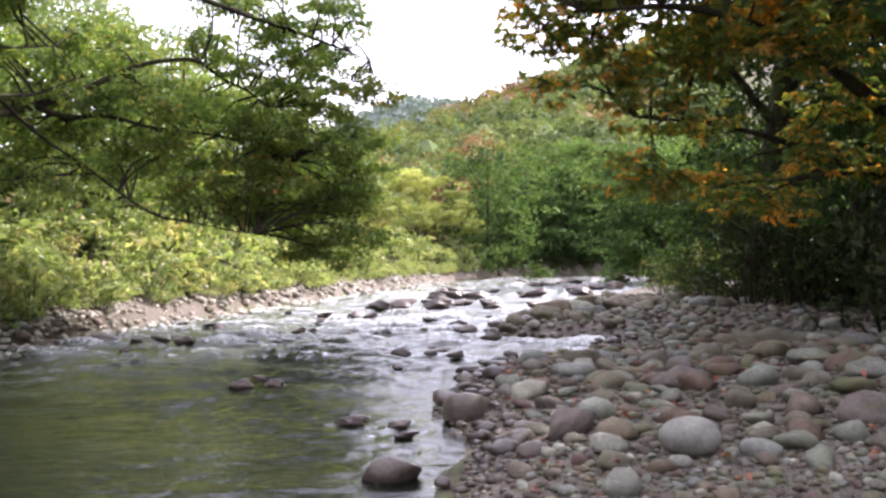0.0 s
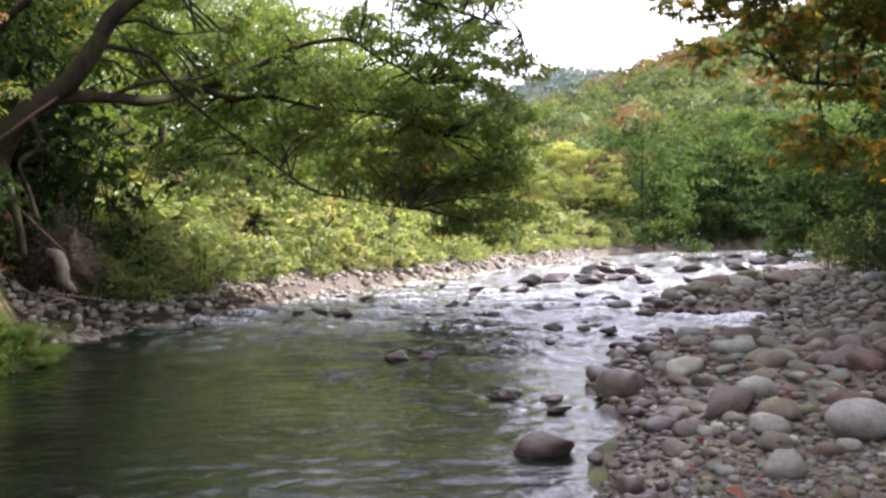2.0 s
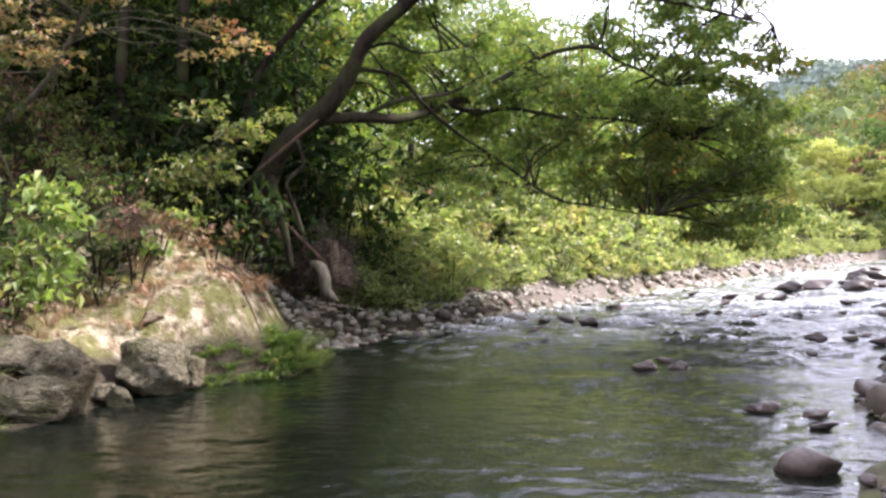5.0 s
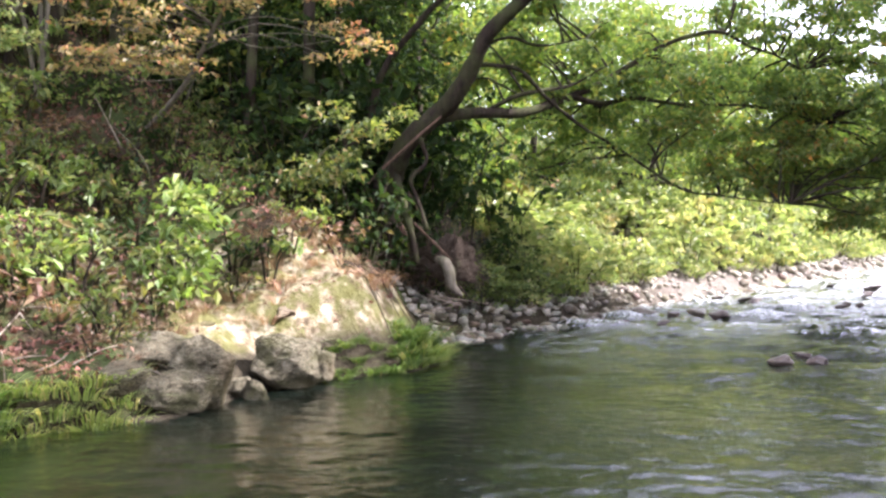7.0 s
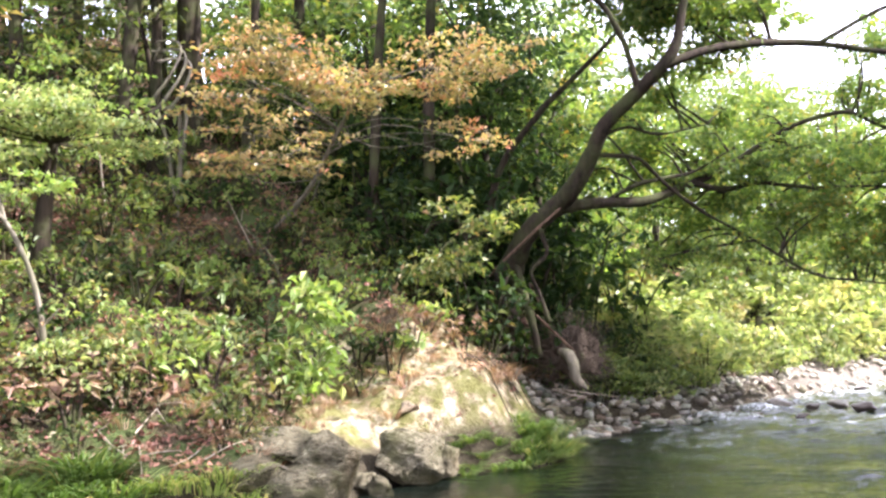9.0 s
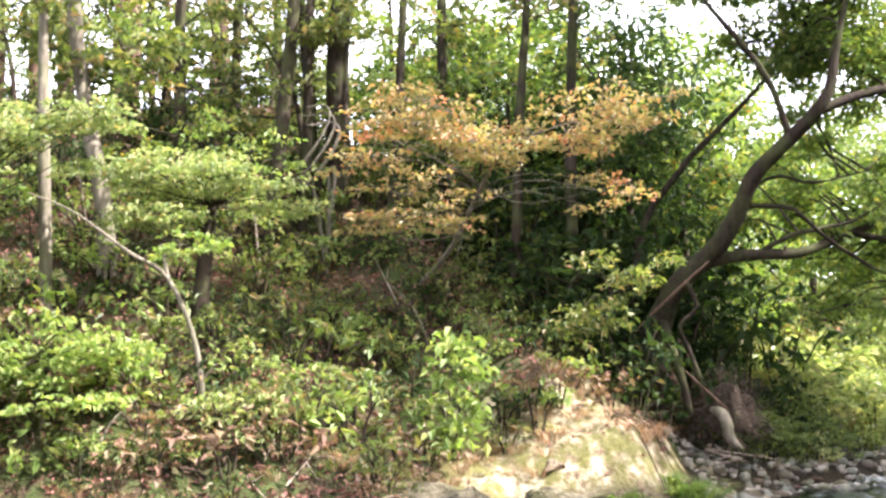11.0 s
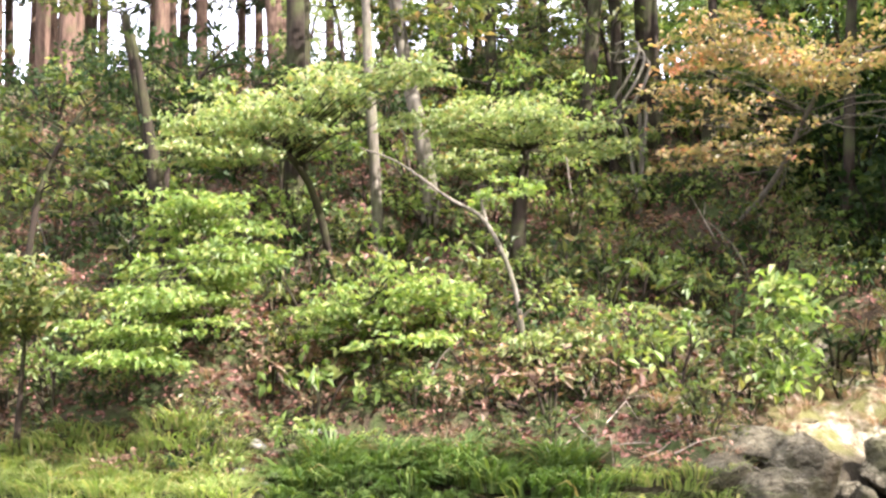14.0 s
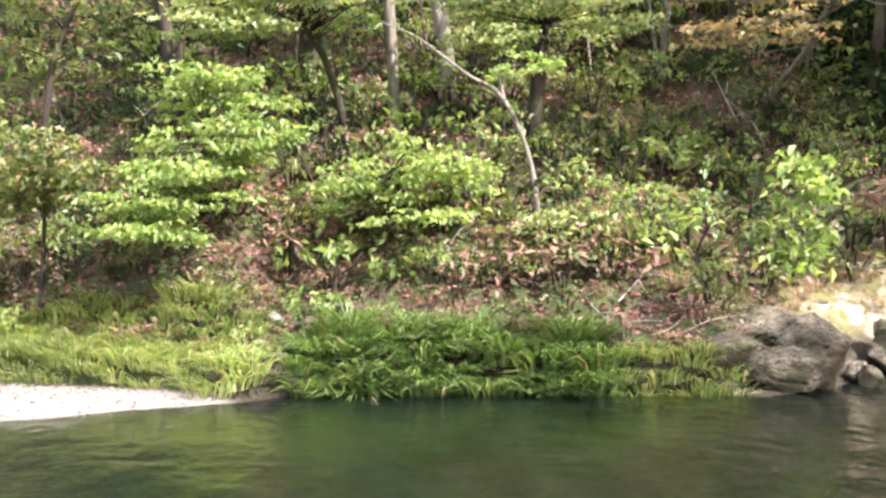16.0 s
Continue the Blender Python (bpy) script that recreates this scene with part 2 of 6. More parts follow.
def ground_material():
    k = Mat("ground_soil")
    fine, mid, big = k.noise(22, 8.0, 0.65), k.noise(4.5, 5.0), k.noise(0.8, 4.0)
    litter = k.ramp(fine, [(0.3, (0.035, 0.027, 0.018)), (0.55, (0.07, 0.05, 0.032)), (0.75, (0.14, 0.10, 0.066))])
    green = k.ramp(k.noise(16, 8.0, 0.7), [(0.3, (0.022, 0.036, 0.012)), (0.7, (0.085, 0.115, 0.036))])
    col = k.mix(k.ramp(k.math("ADD", k.math("MULTIPLY", mid, 0.5), k.math("MULTIPLY", big, 0.5)), [(0.43, (0, 0, 0)), (0.54, (0.9, 0.9, 0.9))]), litter, green)
    soil = k.ramp(k.noise(7, 8.0, 0.65), [(0.32, (0.075, 0.055, 0.034)), (0.46, (0.21, 0.165, 0.105)), (0.6, (0.44, 0.385, 0.28))])
    moss = k.ramp(k.noise(2.3, 5.0, 0.65), [(0.43, (0, 0, 0)), (0.56, (0.85, 0.85, 0.85))])
    soil = k.mix(moss, soil, (0.12, 0.12, 0.035))
    col = k.mix(k.ramp(k.math("ADD", k.attr("soil"), k.math("MULTIPLY", k.math("SUBTRACT", mid, 0.5), 0.9)), [(0.42, (0, 0, 0)), (0.6, (1, 1, 1))]), col, soil)
    grav = k.ramp(k.noise(45, 6.0, 0.75), [(0.3, (0.075, 0.062, 0.052)), (0.5, (0.16, 0.135, 0.115)), (0.7, (0.30, 0.27, 0.235))])
    col = k.mix(k.ramp(k.attr("gravel"), [(0.4, (0, 0, 0)), (0.6, (1, 1, 1))]), col, grav)
    sand = k.ramp(fine, [(0.3, (0.15, 0.13, 0.11)), (0.7, (0.28, 0.25, 0.215))])
    col = k.mix(k.attr("sand"), col, sand)
    bed = k.ramp(k.noise(3.0, 6.0, 0.65), [(0.32, (0.06, 0.058, 0.042)), (0.5, (0.12, 0.115, 0.08)), (0.68, (0.20, 0.19, 0.13))])
    algae = k.ramp(k.noise(0.55, 3.0, 0.5, stretch=(1, 1.3, 1)), [(0.56, (0, 0, 0)), (0.66, (0.8, 0.8, 0.8))])
    bed = k.mix(algae, bed, (0.22, 0.25, 0.06))
    col = k.mix(k.attr("bed"), col, bed)
    # dark wet earth at the bank edge, the undercut's shade put into its colour
    col = k.mix(k.attr("dark_edge"), col, k.ramp(fine, [(0.3, (0.022, 0.018, 0.012)), (0.7, (0.07, 0.058, 0.038))]))
    return k.done(col, 0.92, k.bump(k.math("ADD", fine, mid), 0.9, 0.06), 0.12)


def water_material():
    """Clear water: a mirror by Fresnel over a green-tinted see-through body, with foam where the river breaks and as
    painted sky glare.
    """
    k = Mat("river_water")
    pos = k.geo.outputs["Position"]
    sep = k.n.new("ShaderNodeSeparateXYZ")
    k.link(pos, sep.inputs[0])
    rapid = k.attr("rapid")
    ripple = k.noise(2.6, 3.0, 0.5, stretch=(1.0, 1.25, 1), dist=0.3)
    chop = k.noise(6.5, 4.0, 0.62, stretch=(1.0, 1.2, 1), dist=0.5)
    h = k.math("ADD", k.math("MULTIPLY", ripple, 0.9), k.math("MULTIPLY", chop, k.math("ADD", 0.3, k.math("MULTIPLY", rapid, 0.45))))
    h = k.math("MULTIPLY", h, k.math("ADD", 0.42, k.math("MULTIPLY", k.attr("lively"), 0.4)))
    nm = k.bump(h, 1.0, 0.06)
    see = k.n.new("ShaderNodeBsdfTransparent")
    see.inputs["Color"].default_value = (0.29, 0.32, 0.225, 1)
    silt = k.n.new("ShaderNodeBsdfDiffuse")
    silt.inputs["Color"].default_value = (0.035, 0.062, 0.046, 1)
    body = k.n.new("ShaderNodeMixShader")
    body.inputs[0].default_value = 0.1
    k.link(see.outputs[0], body.inputs[1])
    k.link(silt.outputs[0], body.inputs[2])
    gl = k.n.new("ShaderNodeBsdfGlossy")
    k.link(k.math("ADD", 0.025, k.math("MULTIPLY", rapid, 0.12)), gl.inputs["Roughness"])
    gl.inputs["Color"].default_value = (1, 1, 1, 1)
    k.link(nm, gl.inputs["Normal"])
    fr = k.n.new("ShaderNodeFresnel")
    fr.inputs["IOR"].default_value = 1.45
    k.link(nm, fr.inputs["Normal"])
    ms = k.n.new("ShaderNodeMixShader")
    k.link(fr.outputs[0], ms.inputs[0])
    k.link(body.outputs[0], ms.inputs[1])
    k.link(gl.outputs[0], ms.inputs[2])
    streak = k.noise(3.6, 8.0, 0.8, stretch=(1.7, 0.9, 1), dist=1.0)
    lace = k.noise(17, 8.0, 0.8, stretch=(1.4, 0.9, 1), dist=0.7)
    foam_glare = k.math("ADD", k.math("MULTIPLY", streak, 0.6), k.math("MULTIPLY", lace, 0.55))
    foam_glare = k.math("ADD", foam_glare, k.math("MULTIPLY", k.math("SUBTRACT", k.attr("foam_glare"), 0.5), 0.2))
    fm = k.ramp(foam_glare, [(0.61, (0, 0, 0)), (0.73, (0.8, 0.8, 0.8))])
    fd = k.n.new("ShaderNodeBsdfDiffuse")
    fd.inputs["Color"].default_value = (0.78, 0.80, 0.80, 1)
    k.link(nm, fd.inputs["Normal"])
    m2 = k.n.new("ShaderNodeMixShader")
    k.link(fm, m2.inputs[0])
    k.link(ms.outputs[0], m2.inputs[1])
    k.link(fd.outputs[0], m2.inputs[2])
    k.link(m2.outputs[0], k.out.inputs["Surface"])
    return k.m


G["ground"], G["water"] = ground_material(), water_material()

# ---- mesh tools ----


def mesh_of(name, verts, tris, mat, smooth=False):
    verts, tris = np.asarray(verts, np.float32), np.asarray(tris, np.int32)
    me = bpy.data.meshes.new(name)
    me.vertices.add(len(verts))
    me.vertices.foreach_set("co", verts.ravel())
    me.loops.add(tris.size)
    me.loops.foreach_set("vertex_index", tris.ravel())
    me.polygons.add(len(tris))
    me.polygons.foreach_set("loop_start", np.arange(0, tris.size, 3, dtype=np.int32))
    me.polygons.foreach_set("use_smooth", np.full(len(tris), smooth))
    me.update(calc_edges=True)
    me.validate()
    me.materials.append(G[mat])
    return me


def part(name, mesh, parent, label=""):
    ob = new(name, mesh)
    ob.parent = parent
    return tagged(ob, label)


def thing(name, at, label, category, group="", kind=""):
    ob = new(name)
    ob.location = at
    ob.empty_display_size = 0.2
    return tagged(ob, label, category, group, kind)


def joined(pieces):
    vs, fs, o = [], [], 0
    for v, f in pieces:
        vs.append(v)
        fs.append(np.asarray(f) + o)
        o += len(v)
    return np.concatenate(vs), np.concatenate(fs)


def smooth_line(pts, rad, steps=5):
    """Catmull-Rom through pts, with radii."""
    p = np.array(pts, float)
    r = np.interp(np.linspace(0, 1, len(p)), np.linspace(0, 1, len(rad)), rad)
    q = np.concatenate([[2 * p[0] - p[1]], p, [2 * p[-1] - p[-2]]])
    out, ro = [], []
    for i in range(len(p) - 1):
        for t in np.arange(steps) / steps:
            a, b, c, d = q[i:i + 4]
            out.append(0.5 * (2 * b + (c - a) * t + (2 * a - 5 * b + 4 * c - d) * t * t + (3 * b - a - 3 * c + d) * t ** 3))
            ro.append(r[i] * (1 - t) + r[i + 1] * t)
    return np.array(out + [p[-1]]), np.array(ro + [r[-1]])


def tube(pts, rad, sides=8, steps=5, rng=None, knob=0.0):
    p, r = smooth_line(pts, rad, steps) if steps > 1 else (np.array(pts, float), np.interp(np.linspace(0, 1, len(pts)), np.linspace(0, 1, len(rad)), rad))
    tan = np.gradient(p, axis=0)
    tan /= np.linalg.norm(tan, axis=1)[:, None] + 1e-9
    ref = np.where(np.abs(tan[:, 2:3]) > 0.9, [[1.0, 0, 0]], [[0, 0, 1.0]])
    if np.abs(tan[:, 2]).max() > 0.9:
        ref = np.repeat([[0.83, 0.55, 0.05]], len(p), 0)
    u = np.cross(tan, ref)
    u /= np.linalg.norm(u, axis=1)[:, None] + 1e-9
    w = np.cross(tan, u)
    a = np.linspace(0, 2 * math.pi, sides, endpoint=False)
    rr = r[:, None] * np.ones(sides)
    if rng is not None and knob:
        rr = rr * (1 + knob * rng.normal(size=rr.shape))
    v = p[:, None] + rr[..., None] * (np.cos(a)[None, :, None] * u[:, None] + np.sin(a)[None, :, None] * w[:, None])
    n = len(p)
    i, j = np.meshgrid(np.arange(n - 1), np.arange(sides), indexing="ij")
    a0, a1 = i * sides + j, i * sides + (j + 1) % sides
    b0, b1 = a0 + sides, a1 + sides
    f = np.concatenate([np.stack([a0, a1, b1], -1).reshape(-1, 3), np.stack([a0, b1, b0], -1).reshape(-1, 3)])
    v = np.concatenate([v.reshape(-1, 3), [p[-1]]])
    k = np.arange(sides)
    f = np.concatenate([f, np.stack([(n - 1) * sides + k, (n - 1) * sides + (k + 1) % sides, np.full(sides, n * sides)], -1)])
    return v, f


def unit(v):
    return v / (np.linalg.norm(v, axis=-1, keepdims=True) + 1e-9)


def leaf_cloud(rng, at, way, size, width=0.5, flat=0.6, fold=0.25):
    """One folded leaf a point: at, the direction of its tip, its length; flat: how level the blades lie."""
    n = len(at)
    way = unit(way)
    up = unit(np.array([0, 0, 1.0]) * flat + rng.normal(size=(n, 3)) * (1.05 - flat))
    side = unit(np.cross(way, up))
    nrm = np.cross(side, way)
    size = (size * rng.uniform(0.65, 1.3, n))[:, None]
    base, tip = at - way * size * 0.5, at + way * size * 0.5 - nrm * size * 0.12
    mid = at - way * size * 0.05 + nrm * size * 0.05
    lt, rt = mid + side * size * width * 0.5 + nrm * size * fold * 0.5, mid - side * size * width * 0.5 + nrm * size * fold * 0.5
    v = np.stack([base, lt, tip, rt], 1).reshape(-1, 3)
    k = np.arange(n)[:, None] * 4
    return v, np.concatenate([k + [[0, 2, 1]], k + [[0, 3, 2]]])


def in_clump(rng, n, shell=0.5):
    d = unit(rng.normal(size=(n, 3)))
    return d * (rng.uniform(0, 1, n) ** (1 / 3 * (1 - shell) + 0.12 * shell))[:, None]


def crown_mesh(rng, clumps, size, mat, density, width=0.5, flat=0.6, droop=0.25, name="crown", lumps=7, palm=0):
    """Leaves in sub-clumps on the clumps (centre, radii). palm: leaves that spread like fingers from one stalk."""
    ats, ways = [], []
    for c, r in clumps:
        c, r = np.array(c, float), np.array(r, float)
        area = (r[0] * r[1] + r[0] * r[2] + r[1] * r[2]) / 3 * 4
        n = max(12, int(density * area))
        cc = in_clump(rng, lumps, 0.7) * 0.75
        pick = rng.integers(0, lumps, n)
        p = cc[pick] + rng.normal(size=(n, 3)) * np.array([0.22, 0.22, 0.13])
        ats.append(c + p * r)
        ways.append(unit(p * r + rng.normal(size=(n, 3)) * 0.5 * r.mean()) + [0, 0, -droop] + rng.normal(size=(n, 3)) * 0.35)
    at, way = np.concatenate(ats), np.concatenate(ways)
    if palm:
        at, way = np.repeat(at, palm, 0), np.repeat(unit(way), palm, 0)
        ang = np.tile(np.linspace(-1.9, 1.9, palm), len(at) // palm)[:, None]
        hz = unit(np.cross(way, [0, 0, 1.0]))
        way = unit(np.cos(ang) * way + np.sin(ang) * hz + [0, 0, -0.25])
        at = at + way * size * 0.5
    v, f = leaf_cloud(rng, at, way, np.full(len(at), size), width, flat)
    return v, f


def tree(name, at, limbs, clumps, label, leaf="leaf_oak", bark="bark", size=0.12, density=60, category="tree", group="", seed=1,
         width=0.5, flat=0.6, droop=0.25, twig=0.022, palm=0, sides=9, crowns=1, twigs=3):
    """limbs: [(points, radii)], the trunk first; clumps: [(centre, radii)], all relative to the foot."""
    rng = np.random.default_rng(seed)
    ob = thing(name, at, label, category, group)
    for i, (p, r) in enumerate(limbs):
        v, f = tube(p, r, sides if i == 0 else max(5, sides - 3), 5, rng, 0.05)
        part("trunk" if i == 0 else "limb", mesh_of("trunk" if i == 0 else "limb", v, f, bark, True), ob)
    nodes = np.concatenate([smooth_line(p, r, 6)[0] for p, r in limbs])
    tw = []
    for c, r in clumps:
        c = np.array(c, float)
        d = np.linalg.norm(nodes - c, axis=1) + np.maximum(0, nodes[:, 2] - c[2] - 0.2) * 1.5
        a = nodes[np.argmin(d)]
        m = (a + c) / 2 + rng.normal(size=3) * 0.08 * np.linalg.norm(c - a) + [0, 0, 0.06 * np.linalg.norm(c - a)]
        tw.append(tube([a, m, c], [twig * 1.3, twig, twig * 0.5], 5 if twigs else 3, 4 if twigs else 1))
        for _ in range(twigs):
            e = c + in_clump(rng, 1, 1)[0] * np.array(r) * 0.85
            tw.append(tube([c * 0.8 + m * 0.2, (c + e) / 2 + rng.normal(size=3) * 0.05, e], [twig * 0.5, twig * 0.35, twig * 0.15], 4, 3))
    if tw:
        tagged(part("twig_cluster", mesh_of("twig_cluster", *joined(tw), bark, True), ob), kind="stuff")
    for i in range(crowns):
        v, f = crown_mesh(rng, clumps[i::crowns], size, leaf, density, width, flat, droop, palm=palm)
        part("crown", mesh_of("crown", v, f, leaf), ob)
    return ob


def round_tree(name, at, height, radius, label, leaf, seed, size=0.2, density=30, low=0.3, trunk=0.15, category="tree", group="", n=16, bark="bark", twigs=1):
    """A broad-leaved tree with a crown of clumps from low * height upwards."""
    rng = np.random.default_rng(seed)
    lean = rng.normal(size=2) * 0.06 * height
    top = np.array([lean[0], lean[1], height * 0.9])
    limbs = [([(0, 0, -0.3), tuple(top * 0.35 + [0.05, 0, 0]), tuple(top * 0.7), tuple(top)], [trunk, trunk * 0.75, trunk * 0.45, trunk * 0.15])]
    clumps = []
    for i in range(n):
        a = i * 2.4 + rng.uniform(-0.4, 0.4)
        h = low + (1 - low) * (i + 0.5) / n
        q = math.sqrt(max(0.05, 1 - ((h - low) / (1 - low) * 1.25 - 0.35) ** 2)) * rng.uniform(0.45, 0.8) * radius
        rr = radius * rng.uniform(0.34, 0.5)
        clumps.append(((math.cos(a) * q + lean[0] * h, math.sin(a) * q + lean[1] * h, h * height * 0.95), (rr, rr, rr * rng.uniform(0.5, 0.75))))
    for i in range(0, n, 4):
        c = np.array(clumps[i][0])
        s = top * min(0.75, max(0.25, c[2] / height - 0.15))
        limbs.append(([tuple(s), tuple((s + c) / 2 + [0, 0, 0.1]), tuple(c)], [trunk * 0.4, trunk * 0.28, trunk * 0.1]))
    return tree(name, at, limbs, clumps, label, leaf, bark, size, density, category, group, seed, sides=7, twig=trunk * 0.12, twigs=twigs)


def polar(a, d, z=0.0):
    """A place a degrees to the left of north, d metres off."""
    return Vector((-math.sin(radians(a)) * d, math.cos(radians(a)) * d, z))


# ---- the valley ----
L_Y = [-300, -60, -20, -4, -0.6, 1.6, 2.5, 4.3, 6.8, 9.0, 10.5, 11.6, 13, 15, 16.4, 24, 30, 44, 58, 66, 71, 75, 79, 400]
L_X = [-20, -12.5, -11.2, -10.0, -9.75, -9.7, -9.9, -8.9, -7.7, -7.9, -7.1, -7.3, -8.4, -8.3, -7.7, -7.0, -5.3, -2.6, 1.5, 5.5, 13, 28, 60, 70]
R_Y = [-300, -60, -10, -2, 2, 4.5, 6.0, 6.85, 8.25, 9.2, 10.2, 11.2, 14, 15.6, 16.4, 18.8, 19.8, 23, 30, 40, 50, 57, 62, 67, 70, 400]
R_X = [-8, -3, -2.4, -2.6, -1.9, -0.5, 0.0, 0.1, 0.25, 0.15, -0.05, 0.15, 0.4, 0.9, 2.8, 3.0, 0.9, 1.4, 3.6, 7.5, 11.0, 15, 22, 40, 70, 80]


def bank_left(y):
    return np.interp(y, L_Y, L_X)


def bank_right(y):
    return np.interp(y, R_Y, R_X)


def water_z(y):
    return 0.008 * np.clip(y - 13, 0, 60)


def step(a, b, x):
    t = np.clip((x - a) / (b - a), 0, 1)
    return t * t * (3 - 2 * t)


def waves(x, y, s, k=0.0):
    """Cheap smooth unevenness between about -1 and 1."""
    return (np.sin(x / s + 1.3 * np.sin(y / s * 0.7 + k) + k) + np.sin(y / s * 1.13 + 1.1 * np.sin(x / s * 0.83 + 2 * k) + 3.1 * k)) / 2


def cell_noise(x, y, k):
    """Smooth random heights between -1 and 1, one a unit cell."""
    def corner(i, j):
        h = np.sin(i * 127.1 + j * 311.7 + k * 74.7) * 43758.5453
        return (h - np.floor(h)) * 2 - 1
    i, j = np.floor(x), np.floor(y)
    u, w = x - i, y - j
    u, w = u * u * (3 - 2 * u), w * w * (3 - 2 * w)
    return (corner(i, j) * (1 - u) + corner(i + 1, j) * u) * (1 - w) + (corner(i, j + 1) * (1 - u) + corner(i + 1, j + 1) * u) * w


def lumps(x, y, size, octaves=4, k=0.0):
    out, amp = 0.0, 1.0
    for q in range(octaves):
        out = out + amp * cell_noise(x / size + 3.7 * q, y / size - 5.1 * q, k + q)
        size, amp = size * 0.47, amp * 0.52
    return out


def spit_width(y):
    """How far the gravel spit reaches out from the grassy bank."""
    return 2.0 * np.clip((1.75 - y) / 2.4, 0, 1) * step(-12, -8, y)


def ground_z(x, y):
    x, y = np.asarray(x, float), np.asarray(y, float)
    xl, xr, wz = bank_left(y), bank_right(y), water_z(y)
    dl, dr = xl - x, x - xr
    # bed
    deep = 0.30 + 0.75 * (1 - step(9, 15, y)) * step(-6, 0, y)
    inside = np.minimum(-dl, -dr)
    z = wz - np.minimum(np.clip(inside, 0, None) * 0.28, deep) + 0.05 * waves(x, y, 0.6)
    # gravel bar and the wood behind it
    bar = 0.02 + 0.26 * step(0, 1.3, dr) * (1 - 0.7 * np.exp(-((y - 15.6) / 1.8) ** 2)) + 0.30 * step(1.3, 7, dr) + 0.9 * step(8, 14, dr) + 0.04 * waves(x, y, 0.9, 2) * step(0, 1, dr)
    far_right = 0.15 * np.clip(dr - 14, 0, 60) * (1 - step(60, 110, y))
    z = np.where(dr > 0, wz + bar + far_right, z)
    # left bank: the wooded steep downstream, the low flat upstream
    steep = 1 - step(12.5, 20, y)
    d2 = np.clip(dl - spit_width(y), 0, None)
    face = np.exp(-((y - 11.4) / 3.2) ** 2)
    rise = 0.07 * step(0, 0.5, dl) + 0.30 * step(0.02, 0.35, d2) + 0.25 * step(0.3, 1.6, d2)
    slope = np.clip(d2 - 1.4, 0, None)
    up = 0.74 * np.minimum(slope, 10.2) + 0.04 * np.clip(slope - 10.2, 0, 40)
    up = up + face * 0.75 * step(0.25, 1.0, d2)
    up = up + 0.16 * waves(x, y, 1.1, 1) * step(1.5, 3, d2)
    up = up + (0.16 * lumps(x, y, 0.9, 5) + 0.10 * face * np.abs(lumps(x, y * 1.6, 0.5, 4, 9.0))) * step(0.15, 0.8, d2) * (1 - step(9, 12, d2))
    low = 0.9 * step(0.2, 3.0, dl) + 0.06 * np.clip(dl - 3, 0, 12) + 0.55 * np.clip(dl - 15, 0, 28) * (1 - step(38, 62, y)) + 0.1 * waves(x, y, 1.7)* step(1, 3, dl)
    z = np.where(dl > 0, wz + rise + steep * up + (1 - steep) * low, z)
    # hills
    z = z + 56 * np.exp(-((x - 95) / 120) ** 2 - ((y - 260) / 95) ** 2) * step(90, 170, y)
    z = z + 140 * np.exp(-((x + 16) / 160) ** 2 - ((y - 950) / 260) ** 2)
    z = z + 60 * step(60, 260, -x) * step(20, 160, np.hypot(x, y))
    return z


def on_ground(x, y, dz=0.0):
    return Vector((float(x), float(y), float(ground_z(x, y)) + dz))


def build_ground():
    xs = np.unique(np.concatenate([np.arange(-24, 12, 0.32), np.arange(-13.5, -6.3, 0.09), np.arange(12, 60, 1.6), np.arange(-90, -24, 1.6), np.arange(60, 400, 9), np.arange(-400, -90, 9), np.linspace(400, 3000, 14), np.linspace(-3000, -400, 14)]).round(3))
    ys = np.unique(np.concatenate([np.arange(-10, 20, 0.34), np.arange(-3, 15, 0.1), np.arange(20, 90, 0.9), np.arange(90, 420, 7), np.arange(-90, -10, 3), np.linspace(420, 1400, 30), np.linspace(1400, 3500, 8), np.linspace(-3000, -90, 14)]).round(3))
    x, y = np.meshgrid(xs, ys, indexing="ij")
    z = ground_z(x, y)
    n, m = x.shape
    i, j = np.meshgrid(np.arange(n - 1), np.arange(m - 1), indexing="ij")
    a = i * m + j
    f = np.concatenate([np.stack([a, a + m, a + m + 1], -1).reshape(-1, 3), np.stack([a, a + m + 1, a + 1], -1).reshape(-1, 3)])
    me = mesh_of("ground", np.stack([x, y, z], -1).reshape(-1, 3), f, "ground", True)
    dl, dr = bank_left(y) - x, x - bank_right(y)
    wide = spit_width(y)
    spit = step(0.02, 0.3, wide)
    zone = {
        "bed": step(0.02, -0.08, np.maximum(dl, dr)),
        "gravel": np.maximum(step(-0.1, 0.05, dr) * (1 - step(8.5, 10.5, dr)), step(-0.05, 0.05, dl) * (1 - step(0.6, 1.2, dl)) * step(13, 15, y)),
        "sand": spit * step(-0.25, 0.0, dl) * (1 - step(-0.12, 0.02, dl - wide)),
        # band along the left waterline: dark earth plus the undercut's shade
        "dark_edge": (1 - spit) * step(-0.7, -0.2, dl) * (1 - step(0.35, 0.6, dl)) * (1 - step(19, 24, y)),
        "soil": np.exp(-((y - 9.7) / 2.7) ** 2) * step(0.1, 0.5, dl) * (1 - step(1.5, 3.0, dl)),
    }
    for key, val in zone.items():
        at = me.attributes.new(key, "FLOAT", "POINT")
        at.data.foreach_set("value", val.astype(np.float32).ravel())
    tagged(new("ground", me), "earth, leaf litter and gravel of a wooded river valley", "ground", "", "structure")


build_ground()


